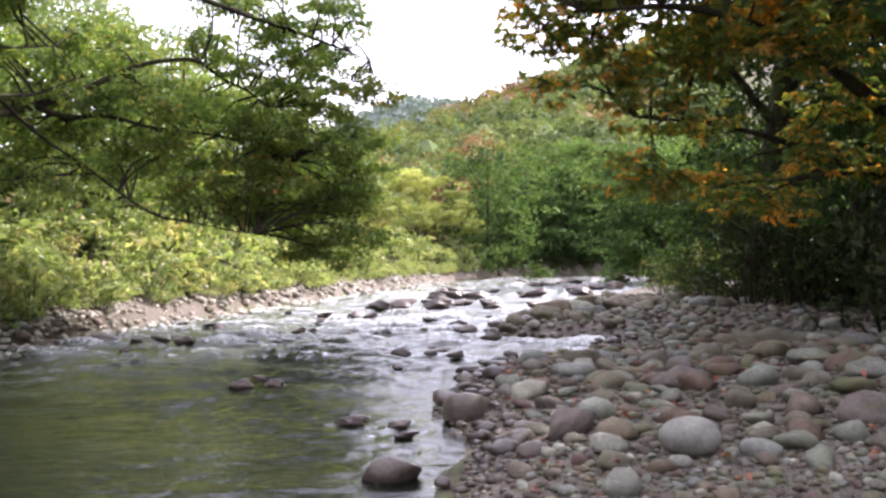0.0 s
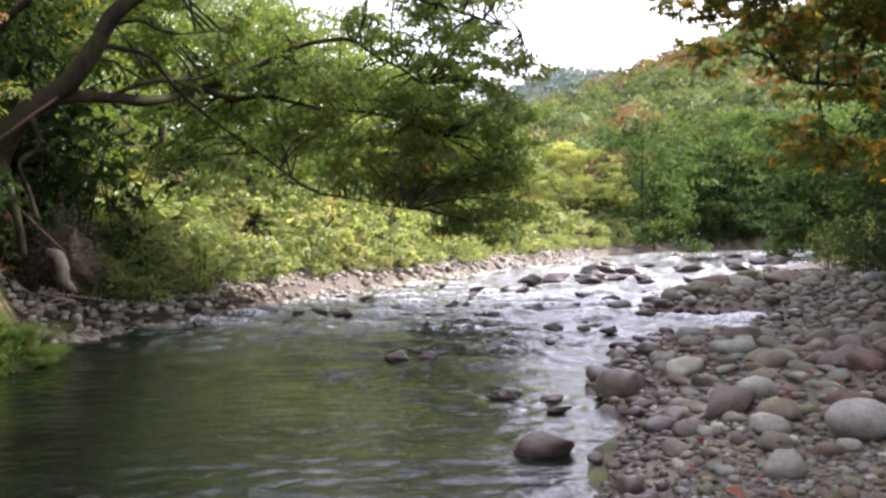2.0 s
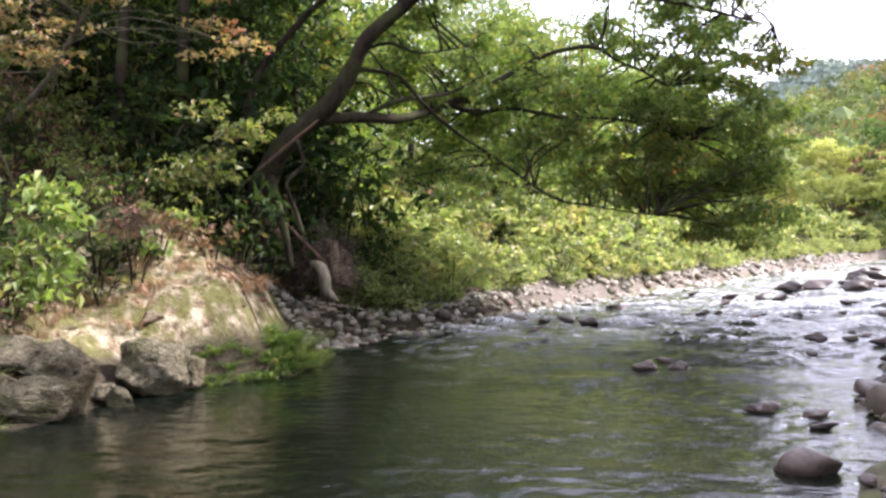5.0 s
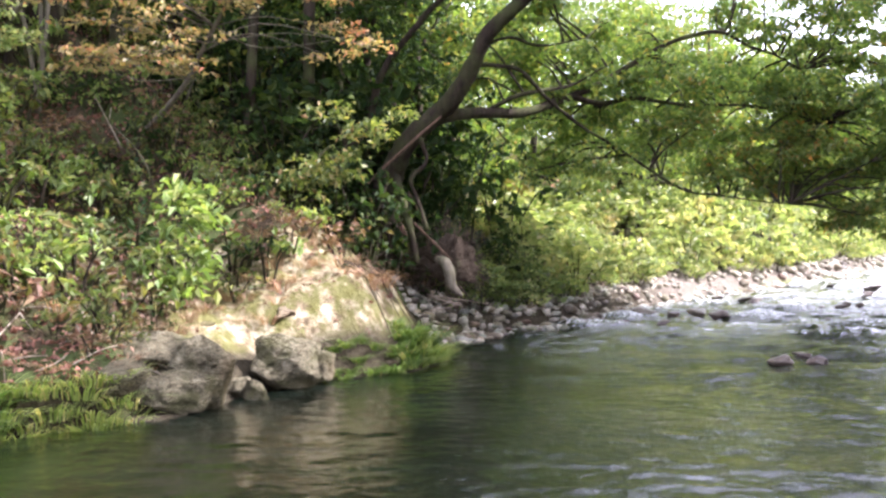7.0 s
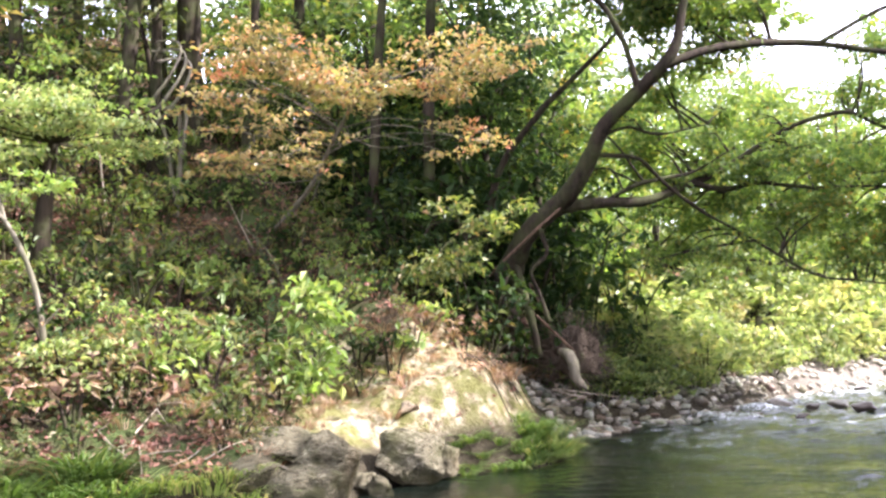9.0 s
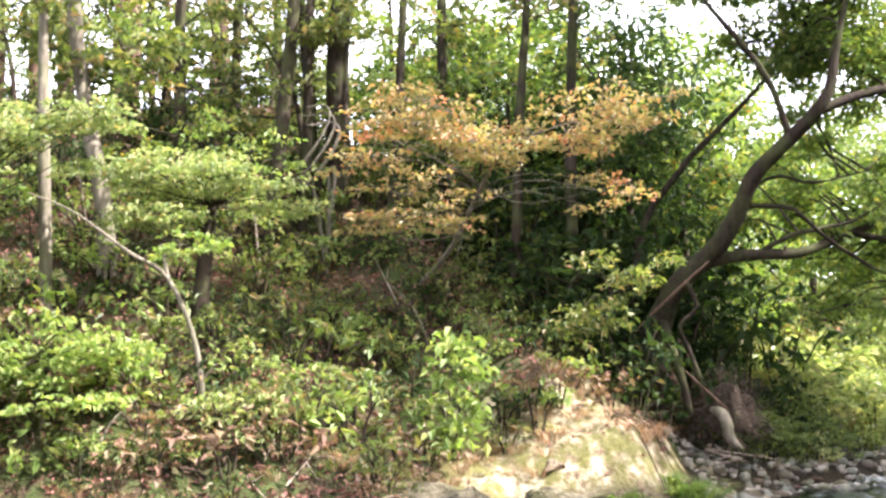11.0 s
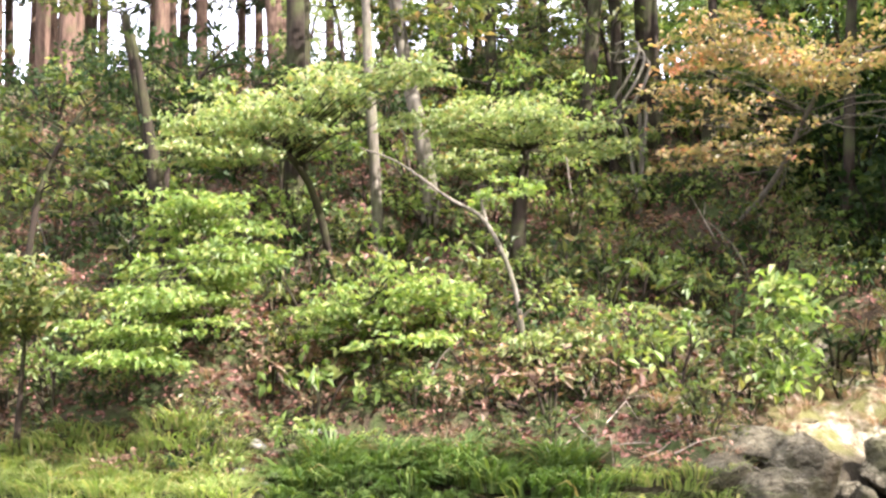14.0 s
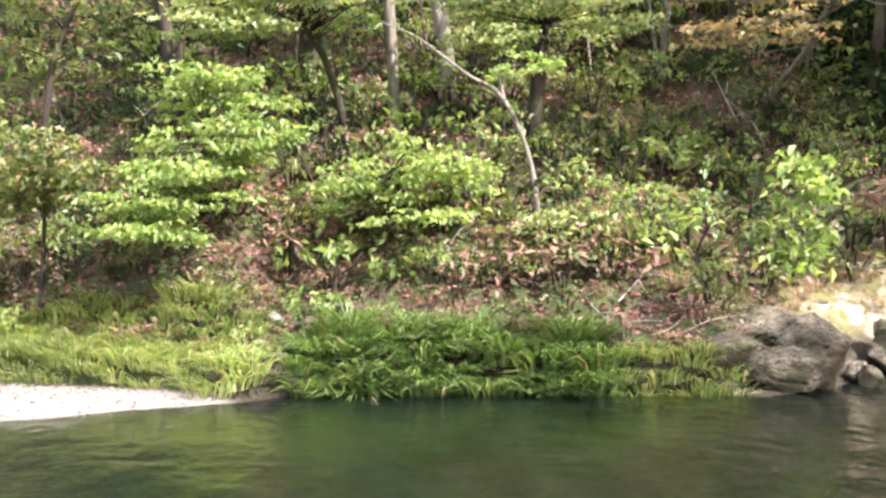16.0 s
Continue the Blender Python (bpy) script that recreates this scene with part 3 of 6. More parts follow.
def build_water():
    ys = np.concatenate([np.arange(-60, -6, 1.5), np.arange(-6, 4, 0.16), np.arange(4, 24, 0.065), np.arange(24, 40, 0.16), np.arange(40, 80, 0.5), np.arange(80, 100, 4)])
    s = np.linspace(-0.04, 1.04, 145)
    y = np.repeat(ys[:, None], len(s), 1)
    x = bank_left(y) * (1 - s) + bank_right(y) * s
    rapid = step(8.5, 17, y + 0.25 * (x + 4)) * (1 - 0.25 * step(60, 75, y))
    rng = np.random.default_rng(3)
    z, fine = np.zeros_like(x), np.zeros_like(x)
    for i in range(24):
        a, w = rng.uniform(-0.8, 0.8), rng.uniform(0.5, 1.9)
        z += np.sin((x * math.sin(a) + y * math.cos(a)) / w * 2 * math.pi + rng.uniform(0, 6) + 1.6 * np.sin(x * rng.uniform(0.4, 1.2) + 0.6 * np.sin(y * 0.7 + i) + i)) * w * 0.0085
    for i in range(22):
        a, w = rng.uniform(-1.2, 1.2), rng.uniform(0.17, 0.45)
        fine += np.sin((x * math.sin(a) + y * math.cos(a)) / w * 2 * math.pi + rng.uniform(0, 6) + 1.8 * np.sin(x * rng.uniform(0.7, 2.2) + 0.9 * np.sin(y * 1.3 + i) + i)) * w * 0.0085
    fine = np.sign(fine) * np.abs(fine / 0.02) ** 1.25 * 0.02
    drift = 0.75 + 0.5 * waves(x, y, 0.8, 4)
    run = 0.35 + 0.65 * step(2, 9, y)
    z = z * (0.10 + 0.9 * rapid) + fine * drift * (run * 0.6 + 1.25 * rapid) * (1 - step(22, 26, y)) + water_z(y) - 0.01
    n, m = x.shape
    i, j = np.meshgrid(np.arange(n - 1), np.arange(m - 1), indexing="ij")
    a = i * m + j
    f = np.concatenate([np.stack([a, a + 1, a + m + 1], -1).reshape(-1, 3), np.stack([a, a + m + 1, a + m], -1).reshape(-1, 3)])
    me = mesh_of("water", np.stack([x, y, z], -1).reshape(-1, 3), f, "water", True)
    crest = np.clip(0.5 + (z - water_z(y)) * 5, 0, 1)
    # white along the right bank and far reach also stands in for sky glare
    for key, val in {"rapid": rapid, "lively": step(2.5, 7.0, x - bank_left(y)) * step(1, 6, y), "foam_glare": crest * rapid * step(11, 17, y) + 0.16 * step(16, 26, y) + 0.34 * np.exp(-((bank_right(y) - x) / 1.1) ** 2) * step(4, 8, y)}.items():
        at = me.attributes.new(key, "FLOAT", "POINT")
        at.data.foreach_set("value", val.astype(np.float32).ravel())
    tagged(new("water", me), "shallow clear river with green pool and white riffles", "river", "", "structure")


build_water()

# ---- stones ----


def ball(level):
    bm = bmesh.new()
    bmesh.ops.create_icosphere(bm, subdivisions=level, radius=1)
    v = np.array([p.co[:] for p in bm.verts])
    f = np.array([[q.index for q in p.verts] for p in bm.faces])
    bm.free()
    return v, f


BALLS = {i: ball(i) for i in (1, 2, 3, 4, 5)}


def stone(rng, level=2, flat=0.55, cuts=7, rough=0.05):
    """A river stone about 2 wide: a ball worn flat on some sides."""
    v, f = BALLS[level]
    v = v.copy()
    for _ in range(cuts):
        n = unit(rng.normal(size=3) * [1, 1, 1.3])
        v -= np.clip(v @ n - rng.uniform(0.5, 0.85), 0, None)[:, None] * n * 0.92
    ph = rng.uniform(0, 6, 6)
    v *= (1 + rough * (np.sin(v[:, 0] * 4 + ph[0]) * np.sin(v[:, 1] * 4 + ph[1]) + 0.6 * np.sin(v[:, 2] * 7 + v[:, 0] * 5 + ph[2])))[:, None]
    return v * [1.0, rng.uniform(0.62, 0.95), rng.uniform(flat * 0.75, flat * 1.25)], f


def turn(v, a, tilt=(0, 0)):
    m = np.array(Euler((tilt[0], tilt[1], a)).to_matrix())
    return v @ m.T


# ---- boulders at the foot of the steep bank ----


def boulder(name, at, radii, a, label, seed, level=4, mat="boulder", category="boulder", group="", tilt=(0, 0), cuts=9, rough=0.05):
    rng = np.random.default_rng(seed)
    v, f = stone(rng, level, 0.8, cuts, rough)
    if level >= 4:
        off = Vector(rng.uniform(-20, 20, 3))
        lump = np.array([noise.fractal(Vector(q) * 1.5 + off, 0.9, 2.1, 6) + 0.35 * noise.ridged_multi_fractal(Vector((q[0] * 2, q[1] * 2, q[2] * 5)) + off, 0.9, 2.2, 5, 1.0, 2.0) - 0.35 for q in v])
        crack = np.array([noise.noise(Vector((q[0], q[1], q[2] * 2.2)) * 1.7 - off) for q in v])
        fine = np.array([noise.fractal(Vector((q[0] * 1.2, q[1] * 1.2, q[2] * 3)) * 4.5 + off, 0.8, 2.2, 5) for q in v])
        v = v * (1 + 0.10 * lump + 0.035 * fine - 0.12 * np.exp(-(crack / 0.035) ** 2))[:, None]
    v = turn(v * np.array(radii) / [1, 0.8, 0.8], a, tilt)
    ob = new(name, mesh_of(name, v, f, mat, True))
    ob.location = at
    return tagged(ob, label, category, group)


def spot(a, d, dz=0.0):
    p = polar(a, d)
    return on_ground(p.x, p.y, dz)


boulder("boulder", polar(48.2, 10.35, 0.22), (0.50, 0.40, 0.50), 0.4, "grey weathered boulder with moss, half in the pool", 11, 5, cuts=26)
boulder("boulder", polar(46.2, 10.75, 0.34), (0.46, 0.40, 0.46), 1.3, "pale smooth boulder leaning on the earth bank", 12, 5, cuts=14, rough=0.03)
boulder("boulder", polar(50.9, 10.7, 0.32), (0.50, 0.40, 0.38), 2.1, "low rough boulder at the edge of the pool", 13, 4, cuts=26)
boulder("boulder", polar(49.5, 11.3, 0.55), (0.62, 0.45, 0.30), 0.7, "cracked grey rock slab set in the bank", 21, 4, cuts=26)
boulder("boulder", polar(41.2, 11.6, 0.28), (0.52, 0.42, 0.46), 0.8, "grey split boulder below the bare soil face", 14, 5, cuts=26, rough=0.08)
boulder("boulder", polar(39.5, 11.9, 0.16), (0.30, 0.28, 0.26), 2.8, "cracked grey rock beside the split boulder", 17, 4, cuts=20)
boulder("boulder", polar(43.5, 11.0, 0.05), (0.26, 0.2, 0.2), 0.2, "small boulder lying in the water", 15, 4, cuts=18)
boulder("boulder", polar(44.3, 11.2, 0.08), (0.2, 0.17, 0.16), 1.2, "small dark rock between the two boulders", 22, 4, cuts=18)
boulder("boulder", polar(51.8, 11.7, 0.55), (0.55, 0.4, 0.24), 0.9, "flat rock ledge with moss under litter", 16, 4, cuts=24)

G["earth"] = rock_material("earth_clod", [(0, (0.20, 0.16, 0.11)), (0.6, (0.33, 0.28, 0.20)), (1, (0.42, 0.37, 0.28))], moss=(0.13, 0.125, 0.05), moss_at=0.58, relief=(1.0, 0.07))


def earth_clods():
    rng = np.random.default_rng(18)
    for i in range(14):
        y = rng.uniform(7.2, 13.8)
        d = rng.uniform(0.4, 1.9)
        x = float(bank_left(y)) - d
        r = rng.uniform(0.08, 0.19)
        boulder("earth_clod", on_ground(x, y, -r * 0.22), (r, r * rng.uniform(0.5, 0.8), r * rng.uniform(0.3, 0.48)), rng.uniform(0, 6), "rough lump of pale earth in the bank", 800 + i, 3, "earth", "clod", "lumps of the soil face", cuts=16, rough=0.16)


earth_clods()


def root_curtain():
    """Thin roots hanging over the brow of the soil face."""
    rng = np.random.default_rng(19)
    at = on_ground(-8.9, 11.0)
    ob = thing("root_curtain", at, "thin brown roots hanging over the bare soil face", "roots")
    for i in range(60):
        y = rng.uniform(10.4, 14.8)
        d = rng.uniform(0.75, 1.5)
        x = float(bank_left(y)) - d
        q = rng.uniform(0.25, 0.6)
        pts = []
        for t in (0, 0.5, 1.0):
            xx, yy = x + q * t * 1.1, y + rng.uniform(-0.1, 0.1)
            pts.append((xx - at.x, yy - at.y, float(ground_z(xx, yy)) + 0.05 + 0.07 * (1 - t) - at.z))
        v, f = tube(pts, [rng.uniform(0.006, 0.013), 0.007, 0.003], 4, 3)
        part("root", mesh_of("root", v, f, ("bark", "root", "bark_cedar")[i % 3], True), ob)


# ---- rocks in the river ----
RIVER_ROCKS = [  # x, y, half width
    (-6.75, 18.5, 0.34), (-6.0, 18.4, 0.20), (-5.5, 18.3, 0.36), (-5.05, 18.2, 0.30), (-7.2, 16.6, 0.18), (-6.5, 16.9, 0.16),
    (-5.2, 21.6, 0.2), (-6.2, 22.3, 0.24), (-5.5, 22.0, 0.22), (-2.7, 12.5, 0.26), (-2.25, 12.55, 0.2), (-2.55, 13.2, 0.17),
    (-2.4, 25.5, 0.3), (-1.9, 24.6, 0.35), (-3.2, 25.2, 0.3), (-0.4, 24.0, 0.22), (-0.7, 15.9, 0.26), (-0.2, 16.2, 0.16),
    (-0.95, 9.7, 0.2), (-0.42, 9.5, 0.16), (-0.36, 8.9, 0.17), (0.5, 20.2, 0.42), (0.35, 21.8, 0.32), (1.0, 18.9, 0.28),
    (0.1, 30.5, 0.42), (0.8, 31.4, 0.34), (-0.5, 31.3, 0.38), (1.5, 31.0, 0.45), (-0.2, 33.5, 0.5), (1.2, 34.5, 0.55)]


def more_rocks(rng):
    """Lesser rocks scattered through the riffle and along the far reach."""
    out = []
    for i in range(62):
        y = rng.uniform(14, 27) if i < 26 else rng.uniform(27, 62)
        s = rng.uniform(0.12, 0.92) if i < 26 else rng.uniform(0.35, 0.95)
        out.append((float(bank_left(y)) * (1 - s) + float(bank_right(y)) * s, y, rng.uniform(0.09, 0.2) if i < 26 else rng.uniform(0.2, 0.75)))
    return out


def river_rocks():
    rng = np.random.default_rng(21)
    kinds = []
    for i in range(6):
        v, f = stone(rng, 3, 0.6, 24, 0.13)
        kinds.append(mesh_of("river_rock", v, f, "stone_wet", True))
    for i, (x, y, r) in enumerate(RIVER_ROCKS + more_rocks(rng)):
        ob = new("river_rock", kinds[i % 6])
        ob.location = (x, y, float(water_z(y)) + r * (0.10 if y < 15 else 0.28))
        ob.rotation_euler = (rng.uniform(-0.2, 0.2), rng.uniform(-0.2, 0.2), rng.uniform(-0.5, 0.5))
        ob.scale = (r, r * 0.8, r * rng.uniform(0.6, 0.85))
        tagged(ob, "dark wet rock standing out of the riffle" if y > 12 else "wet brown stone in the shallows", "rock", "rocks in the river")


river_rocks()
boulder("river_rock", (-0.41, 7.3, 0.06), (0.26, 0.19, 0.13), 0.2, "rounded wet maroon rock in the shallow water", 31, 3, "stone_wet", "rock", "rocks in the river", cuts=6, rough=0.03)
boulder("river_rock", (0.0, 6.9, 0.05), (0.07, 0.06, 0.07), 0.9, "small dark wet stone at the water's edge", 32, 2, "stone_wet", "rock", "rocks in the river")
G["stone_one"] = rock_material("round_stone_grey", [(0, (0.27, 0.265, 0.24)), (1, (0.29, 0.285, 0.26))], moss_at=1.1)
boulder("round_stone", (1.78, 6.75, 0.42), (0.225, 0.18, 0.145), 0.15, "large smooth pale grey cobble on the gravel bar", 33, 3, "stone_one", "stone", cuts=0, rough=0.015)



def rock_pile():
    rng = np.random.default_rng(35)
    for i, (x, y, r) in enumerate([(1.6, 20.6, 0.36), (2.3, 20.9, 0.42), (3.0, 20.4, 0.34), (2.6, 22.0, 0.5), (3.5, 21.8, 0.4), (1.9, 22.4, 0.4), (4.3, 23.4, 0.52), (3.4, 23.6, 0.42), (4.9, 22.6, 0.34), (2.6, 24.2, 0.4), (5.4, 24.6, 0.4), (3.9, 25.3, 0.42), (1.4, 19.9, 0.26), (2.9, 19.9, 0.28), (4.2, 20.9, 0.3), (1.8, 12.4, 0.3), (2.6, 10.2, 0.34), (3.6, 12.8, 0.3), (5.0, 14.0, 0.32), (4.4, 10.9, 0.26)]):
        boulder("bar_rock", on_ground(x, y, r * 0.25), (r, r * rng.uniform(0.6, 0.9), r * rng.uniform(0.45, 0.75)), rng.uniform(-0.6, 0.6), "brown-grey rock on the gravel bar", 860 + i, 3, "stone", "rock", "rocks on the gravel bar", cuts=13, rough=0.05)


rock_pile()

# ---- shrubs, grass and weeds ----


def bush_kind(name, seed, height, radius, leaf, size, label, category="shrub", density=55, n=9, width=0.5, flat=0.55, droop=0.2, bark="bark"):
    """A bush on several stems; the first of its kind, to be copied."""
    rng = np.random.default_rng(seed)
    ob = thing(name, (0, 0, -50), label, category)
    clumps, stems = [], []
    for i in range(n):
        a, q = i * 2.4 + rng.uniform(-0.3, 0.3), radius * math.sqrt((i + 0.3) / n) * 0.75
        h = height * rng.uniform(0.18, 0.8) * (1.1 - 0.4 * q / radius)
        r = radius * rng.uniform(0.3, 0.45)
        c = (math.cos(a) * q, math.sin(a) * q, h)
        clumps.append((c, (r, r, min(h * 0.9, r * 0.75))))
        stems.append(tube([(c[0] * 0.15, c[1] * 0.15, -0.15), (c[0] * 0.5, c[1] * 0.5, h * 0.55), c], [0.018, 0.012, 0.006], 3, 2))
    tagged(part("stem_cluster", mesh_of("stem_cluster", *joined(stems), bark, True), ob), kind="stuff")
    v, f = crown_mesh(rng, clumps, size, leaf, density, width, flat, droop)
    v[:, 2] = np.maximum(v[:, 2], -0.1)
    tagged(part("foliage", mesh_of("foliage", v, f, leaf), ob), kind="stuff")
    return ob


def grass_kind(name, seed, n, length, spread, leaf, label, category="grass", blade=0.012, lean=0.9):
    """A tuft of arching blades."""
    rng = np.random.default_rng(seed)
    ob = thing(name, (0, 0, -50), label, category)
    a = rng.uniform(0, 2 * math.pi, n)
    out = np.stack([np.cos(a), np.sin(a), np.zeros(n)], 1)
    foot = out * (spread * rng.uniform(0, 1, n) ** 0.5)[:, None]
    ln = length * rng.uniform(0.55, 1.15, n)
    reach = ln * lean * rng.uniform(0.25, 1.0, n)
    side = np.stack([-np.sin(a), np.cos(a), np.zeros(n)], 1) * blade
    rows = []
    for t, w in ((0, 1.0), (0.35, 1.0), (0.7, 0.8), (1.0, 0.05)):
        p = foot + out * (reach * t ** 1.6)[:, None]
        p[:, 2] = ln * (t - 0.45 * lean * t ** 2.4) - 0.03
        rows += [p - side * w * 0.5, p + side * w * 0.5]
    v = np.stack(rows, 1).reshape(-1, 3)
    k = np.arange(n)[:, None] * 8
    f = np.concatenate([k + [[q, q + 1, q + 3]] for q in (0, 2, 4)] + [k + [[q, q + 3, q + 2]] for q in (0, 2, 4)])
    tagged(part("blade_tuft", mesh_of("blade_tuft", v, f, leaf), ob), kind="stuff")
    return ob


KINDS = []


def spread_kind(kinds, places, rng, group, scale=(0.8, 1.25), labels=None):
    """Copies of the kinds at the places (x, y), on the ground."""
    for i, (x, y) in enumerate(places):
        k = kinds[int(rng.integers(len(kinds)))]
        s = rng.uniform(*scale)
        m = Matrix.LocRotScale(on_ground(x, y, -0.03), Euler((rng.uniform(-0.12, 0.12), rng.uniform(-0.12, 0.12), rng.uniform(0, 6.28))), (s, s, s * rng.uniform(0.85, 1.15)))
        ob = copy_thing(k, m)
        tagged(ob, group=group)


def finish_kinds(kinds):
    """The first ones are only patterns."""
    for k in kinds:
        for o in (*k.children_recursive, k):
            bpy.data.objects.remove(o)


def scatter(rng, n, inside, gap):
    """n places with a gap; inside(rng) gives one, or None."""
    out = []
    for _ in range(n * 30):
        if len(out) >= n:
            break
        p = inside(rng)
        if p is not None and all((p[0] - q[0]) ** 2 + (p[1] - q[1]) ** 2 > gap * gap for q in out):
            out.append(p)
    return out


def bank_weeds():
    rng = np.random.default_rng(41)
    weeds = [bush_kind("bank_weed", 40 + i, 1.5, 0.95, "leaf_weed", 0.2, "yellow-green knotweed clump on the river bank", "weed", 58, 12, 0.5, 0.5) for i in range(4)]
    greens = [bush_kind("bank_shrub", 50 + i, 1.9, 1.2, "leaf_wood", 0.16, "leafy green shrub behind the bank weeds", "shrub", 62, 14) for i in range(3)]

    def front(r):
        y = r.uniform(16, 62) if r.uniform() < 0.6 else r.uniform(16, 32)
        return bank_left(y) - r.uniform(0.35, 4.2) - 0.008 * y, y

    def back(r):
        y = r.uniform(15, 58)
        return bank_left(y) - r.uniform(4.0, 9.5), y
    spread_kind(weeds, scatter(rng, 112, front, 0.8), rng, "weeds on the far bank", (0.45, 1.4))
    spread_kind(greens, scatter(rng, 60, back, 1.3), rng, "shrubs behind the weeds", (0.8, 1.4))
    row = [(float(bank_left(y)) - rng.uniform(0.45, 0.95), y) for y in np.arange(18, 60, 0.62)]
    spread_kind(weeds, row, rng, "weeds on the far bank", (0.4, 0.68))
    low = [(float(bank_left(y)) - rng.uniform(0.9, 2.6), y) for y in np.arange(14.6, 20, 0.45)]
    spread_kind(greens, low, rng, "shrubs behind the weeds", (0.3, 0.5))
    finish_kinds(weeds + greens)


bank_weeds()


def slope_growth():
    """Undergrowth on the steep bank."""
    rng = np.random.default_rng(61)
    dwarf = [bush_kind("undergrowth", 60 + i, 0.55, 0.5, ("leaf_bush", "leaf_brown", "leaf_maple", "leaf_shade_dark", "leaf_bush")[i], 0.1, "low broad-leaved undergrowth among dead leaves" if i != 1 else "withered brown undergrowth among dead leaves", "undergrowth", 84, 7, 0.42, 0.45) for i in range(5)]
    tall = [bush_kind("slope_shrub", 70 + i, 1.1, 0.75, ("leaf_bush", "leaf_maple")[i % 2], 0.1, "fresh green shrub on the steep bank", "shrub", 95, 9) for i in range(4)]
    # dark leaves here stand in for the shade below the crest
    dark = [bush_kind("evergreen_shrub", 80 + i, 1.5, 1.0, "leaf_shade_dark", 0.13, "shrub under the trees, leaves coloured dark for the shade there", "shrub", 50, 10) for i in range(2)]

    def anywhere(lo, hi, y0=-9, y1=12.5):
        def f(r):
            y = r.uniform(y0, y1)
            d = r.uniform(lo, hi)
            return None if y < 2.6 and d < 2.9 else (bank_left(y) - d - 0.5 * float(spit_width(y)), y)
        return f
    spread_kind(dwarf, scatter(rng, 490, anywhere(1.3, 11.5, -9, 14), 0.36), rng, "undergrowth on the steep bank", (1.0, 1.75))
    spread_kind(tall, scatter(rng, 88, anywhere(2.2, 10.5, -9, 13.5), 0.7), rng, "shrubs on the steep bank", (0.6, 1.15))
    spread_kind(dark, scatter(rng, 30, anywhere(6.5, 14.0, -9, 16), 1.1), rng, "dark shrubs below the crest", (0.8, 1.3))
    spread_kind(dark, scatter(rng, 34, anywhere(10.0, 13.0, -10, 14), 0.9), rng, "dark shrubs below the crest", (0.7, 1.1))
    spread_kind(dwarf, scatter(rng, 44, anywhere(2.0, 3.2, 6.0, 15.5), 0.28), rng, "undergrowth on the brow of the soil face", (0.35, 0.7))
    spread_kind(tall, scatter(rng, 7, anywhere(2.6, 4.2, 8.0, 15.5), 0.6), rng, "shrubs on the steep bank", (0.5, 0.9))

    def shelf(r):
        y = r.uniform(-4, 8)
        return bank_left(y) - r.uniform(0.8, 3.4) - float(spit_width(y)), y
    spread_kind(dwarf, scatter(rng, 150, shelf, 0.22), rng, "low plants on the shelf above the sedge", (0.4, 0.9))
    finish_kinds(dwarf + tall + dark)
    # grass
    lush = [grass_kind("grass_tuft", 90 + i, 120, 0.58, 0.24, "grass", "lush green sedge tuft hanging over the pool", blade=0.02, lean=1.3) for i in range(3)]
    pale = [grass_kind("grass_tuft", 95 + i, 70, 0.36, 0.24, "grass_pale_sun", "pale grass tuft at the bank's foot, sunlight put into its green", blade=0.017, lean=1.2) for i in range(3)]

    reach = np.arange(8, 15, 0.05)

    def rim(a0, a1, lo, hi):
        def f(r):
            p = polar(r.uniform(a0, a1), 1.0)
            qx, qy = p.x * reach, p.y * reach
            dry = qx < bank_left(qy) - spit_width(qy)
            if dry.any():
                d = reach[np.argmax(dry)] + r.uniform(lo, hi)
                return p.x * d, p.y * d
        return f
    spread_kind(lush, scatter(rng, 58, rim(58.5, 77, -0.1, 0.75), 0.16), rng, "sedge along the pool", (0.6, 1.3))
    spread_kind(lush, scatter(rng, 40, rim(29.6, 35.0, -0.05, 0.8), 0.16), rng, "grass on the point", (0.45, 0.85))
    spread_kind(lush, scatter(rng, 12, rim(35.0, 39.3, -0.05, 0.3), 0.16), rng, "grass on the point", (0.3, 0.55))
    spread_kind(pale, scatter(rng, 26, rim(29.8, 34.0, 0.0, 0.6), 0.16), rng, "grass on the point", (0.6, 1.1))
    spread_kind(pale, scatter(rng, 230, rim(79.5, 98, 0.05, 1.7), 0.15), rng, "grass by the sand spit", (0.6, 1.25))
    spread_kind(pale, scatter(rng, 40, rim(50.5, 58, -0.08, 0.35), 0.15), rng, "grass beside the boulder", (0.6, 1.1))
    straw = [grass_kind("dry_grass", 98 + i, 70, 0.4, 0.16, "straw", "dry straw-coloured grass on the bare earth", blade=0.009, lean=1.3) for i in range(2)]

    def face(r):
        y = r.uniform(6.5, 14.5)
        return bank_left(y) - r.uniform(0.7, 2.4), y
    spread_kind(straw, scatter(rng, 70, face, 0.25), rng, "dry grass on the soil face", (0.5, 1.1))
    spread_kind(straw, scatter(rng, 60, rim(48, 96, 0.6, 3.0), 0.35), rng, "dry grass on the soil face", (0.5, 1.0))
    finish_kinds(lush + pale + straw)
    # fallen leaves
    n = 46000
    y = rng.uniform(-9, 13, n)
    x = bank_left(y) - rng.uniform(0.4, 12.5, n)
    keep = (np.exp(-((y - 9.6) / 2.6) ** 2) < 0.35) | (bank_left(y) - x > 2.4) | (rng.uniform(0, 1, n) < 0.08)
    keep &= (y > 2.4) | (bank_left(y) - x > 1.2 + spit_width(y))
    x, y = x[keep], y[keep]
    n = len(x)
    p = np.stack([x, y, ground_z(x, y) + rng.uniform(0.0, 0.05, n)], 1)
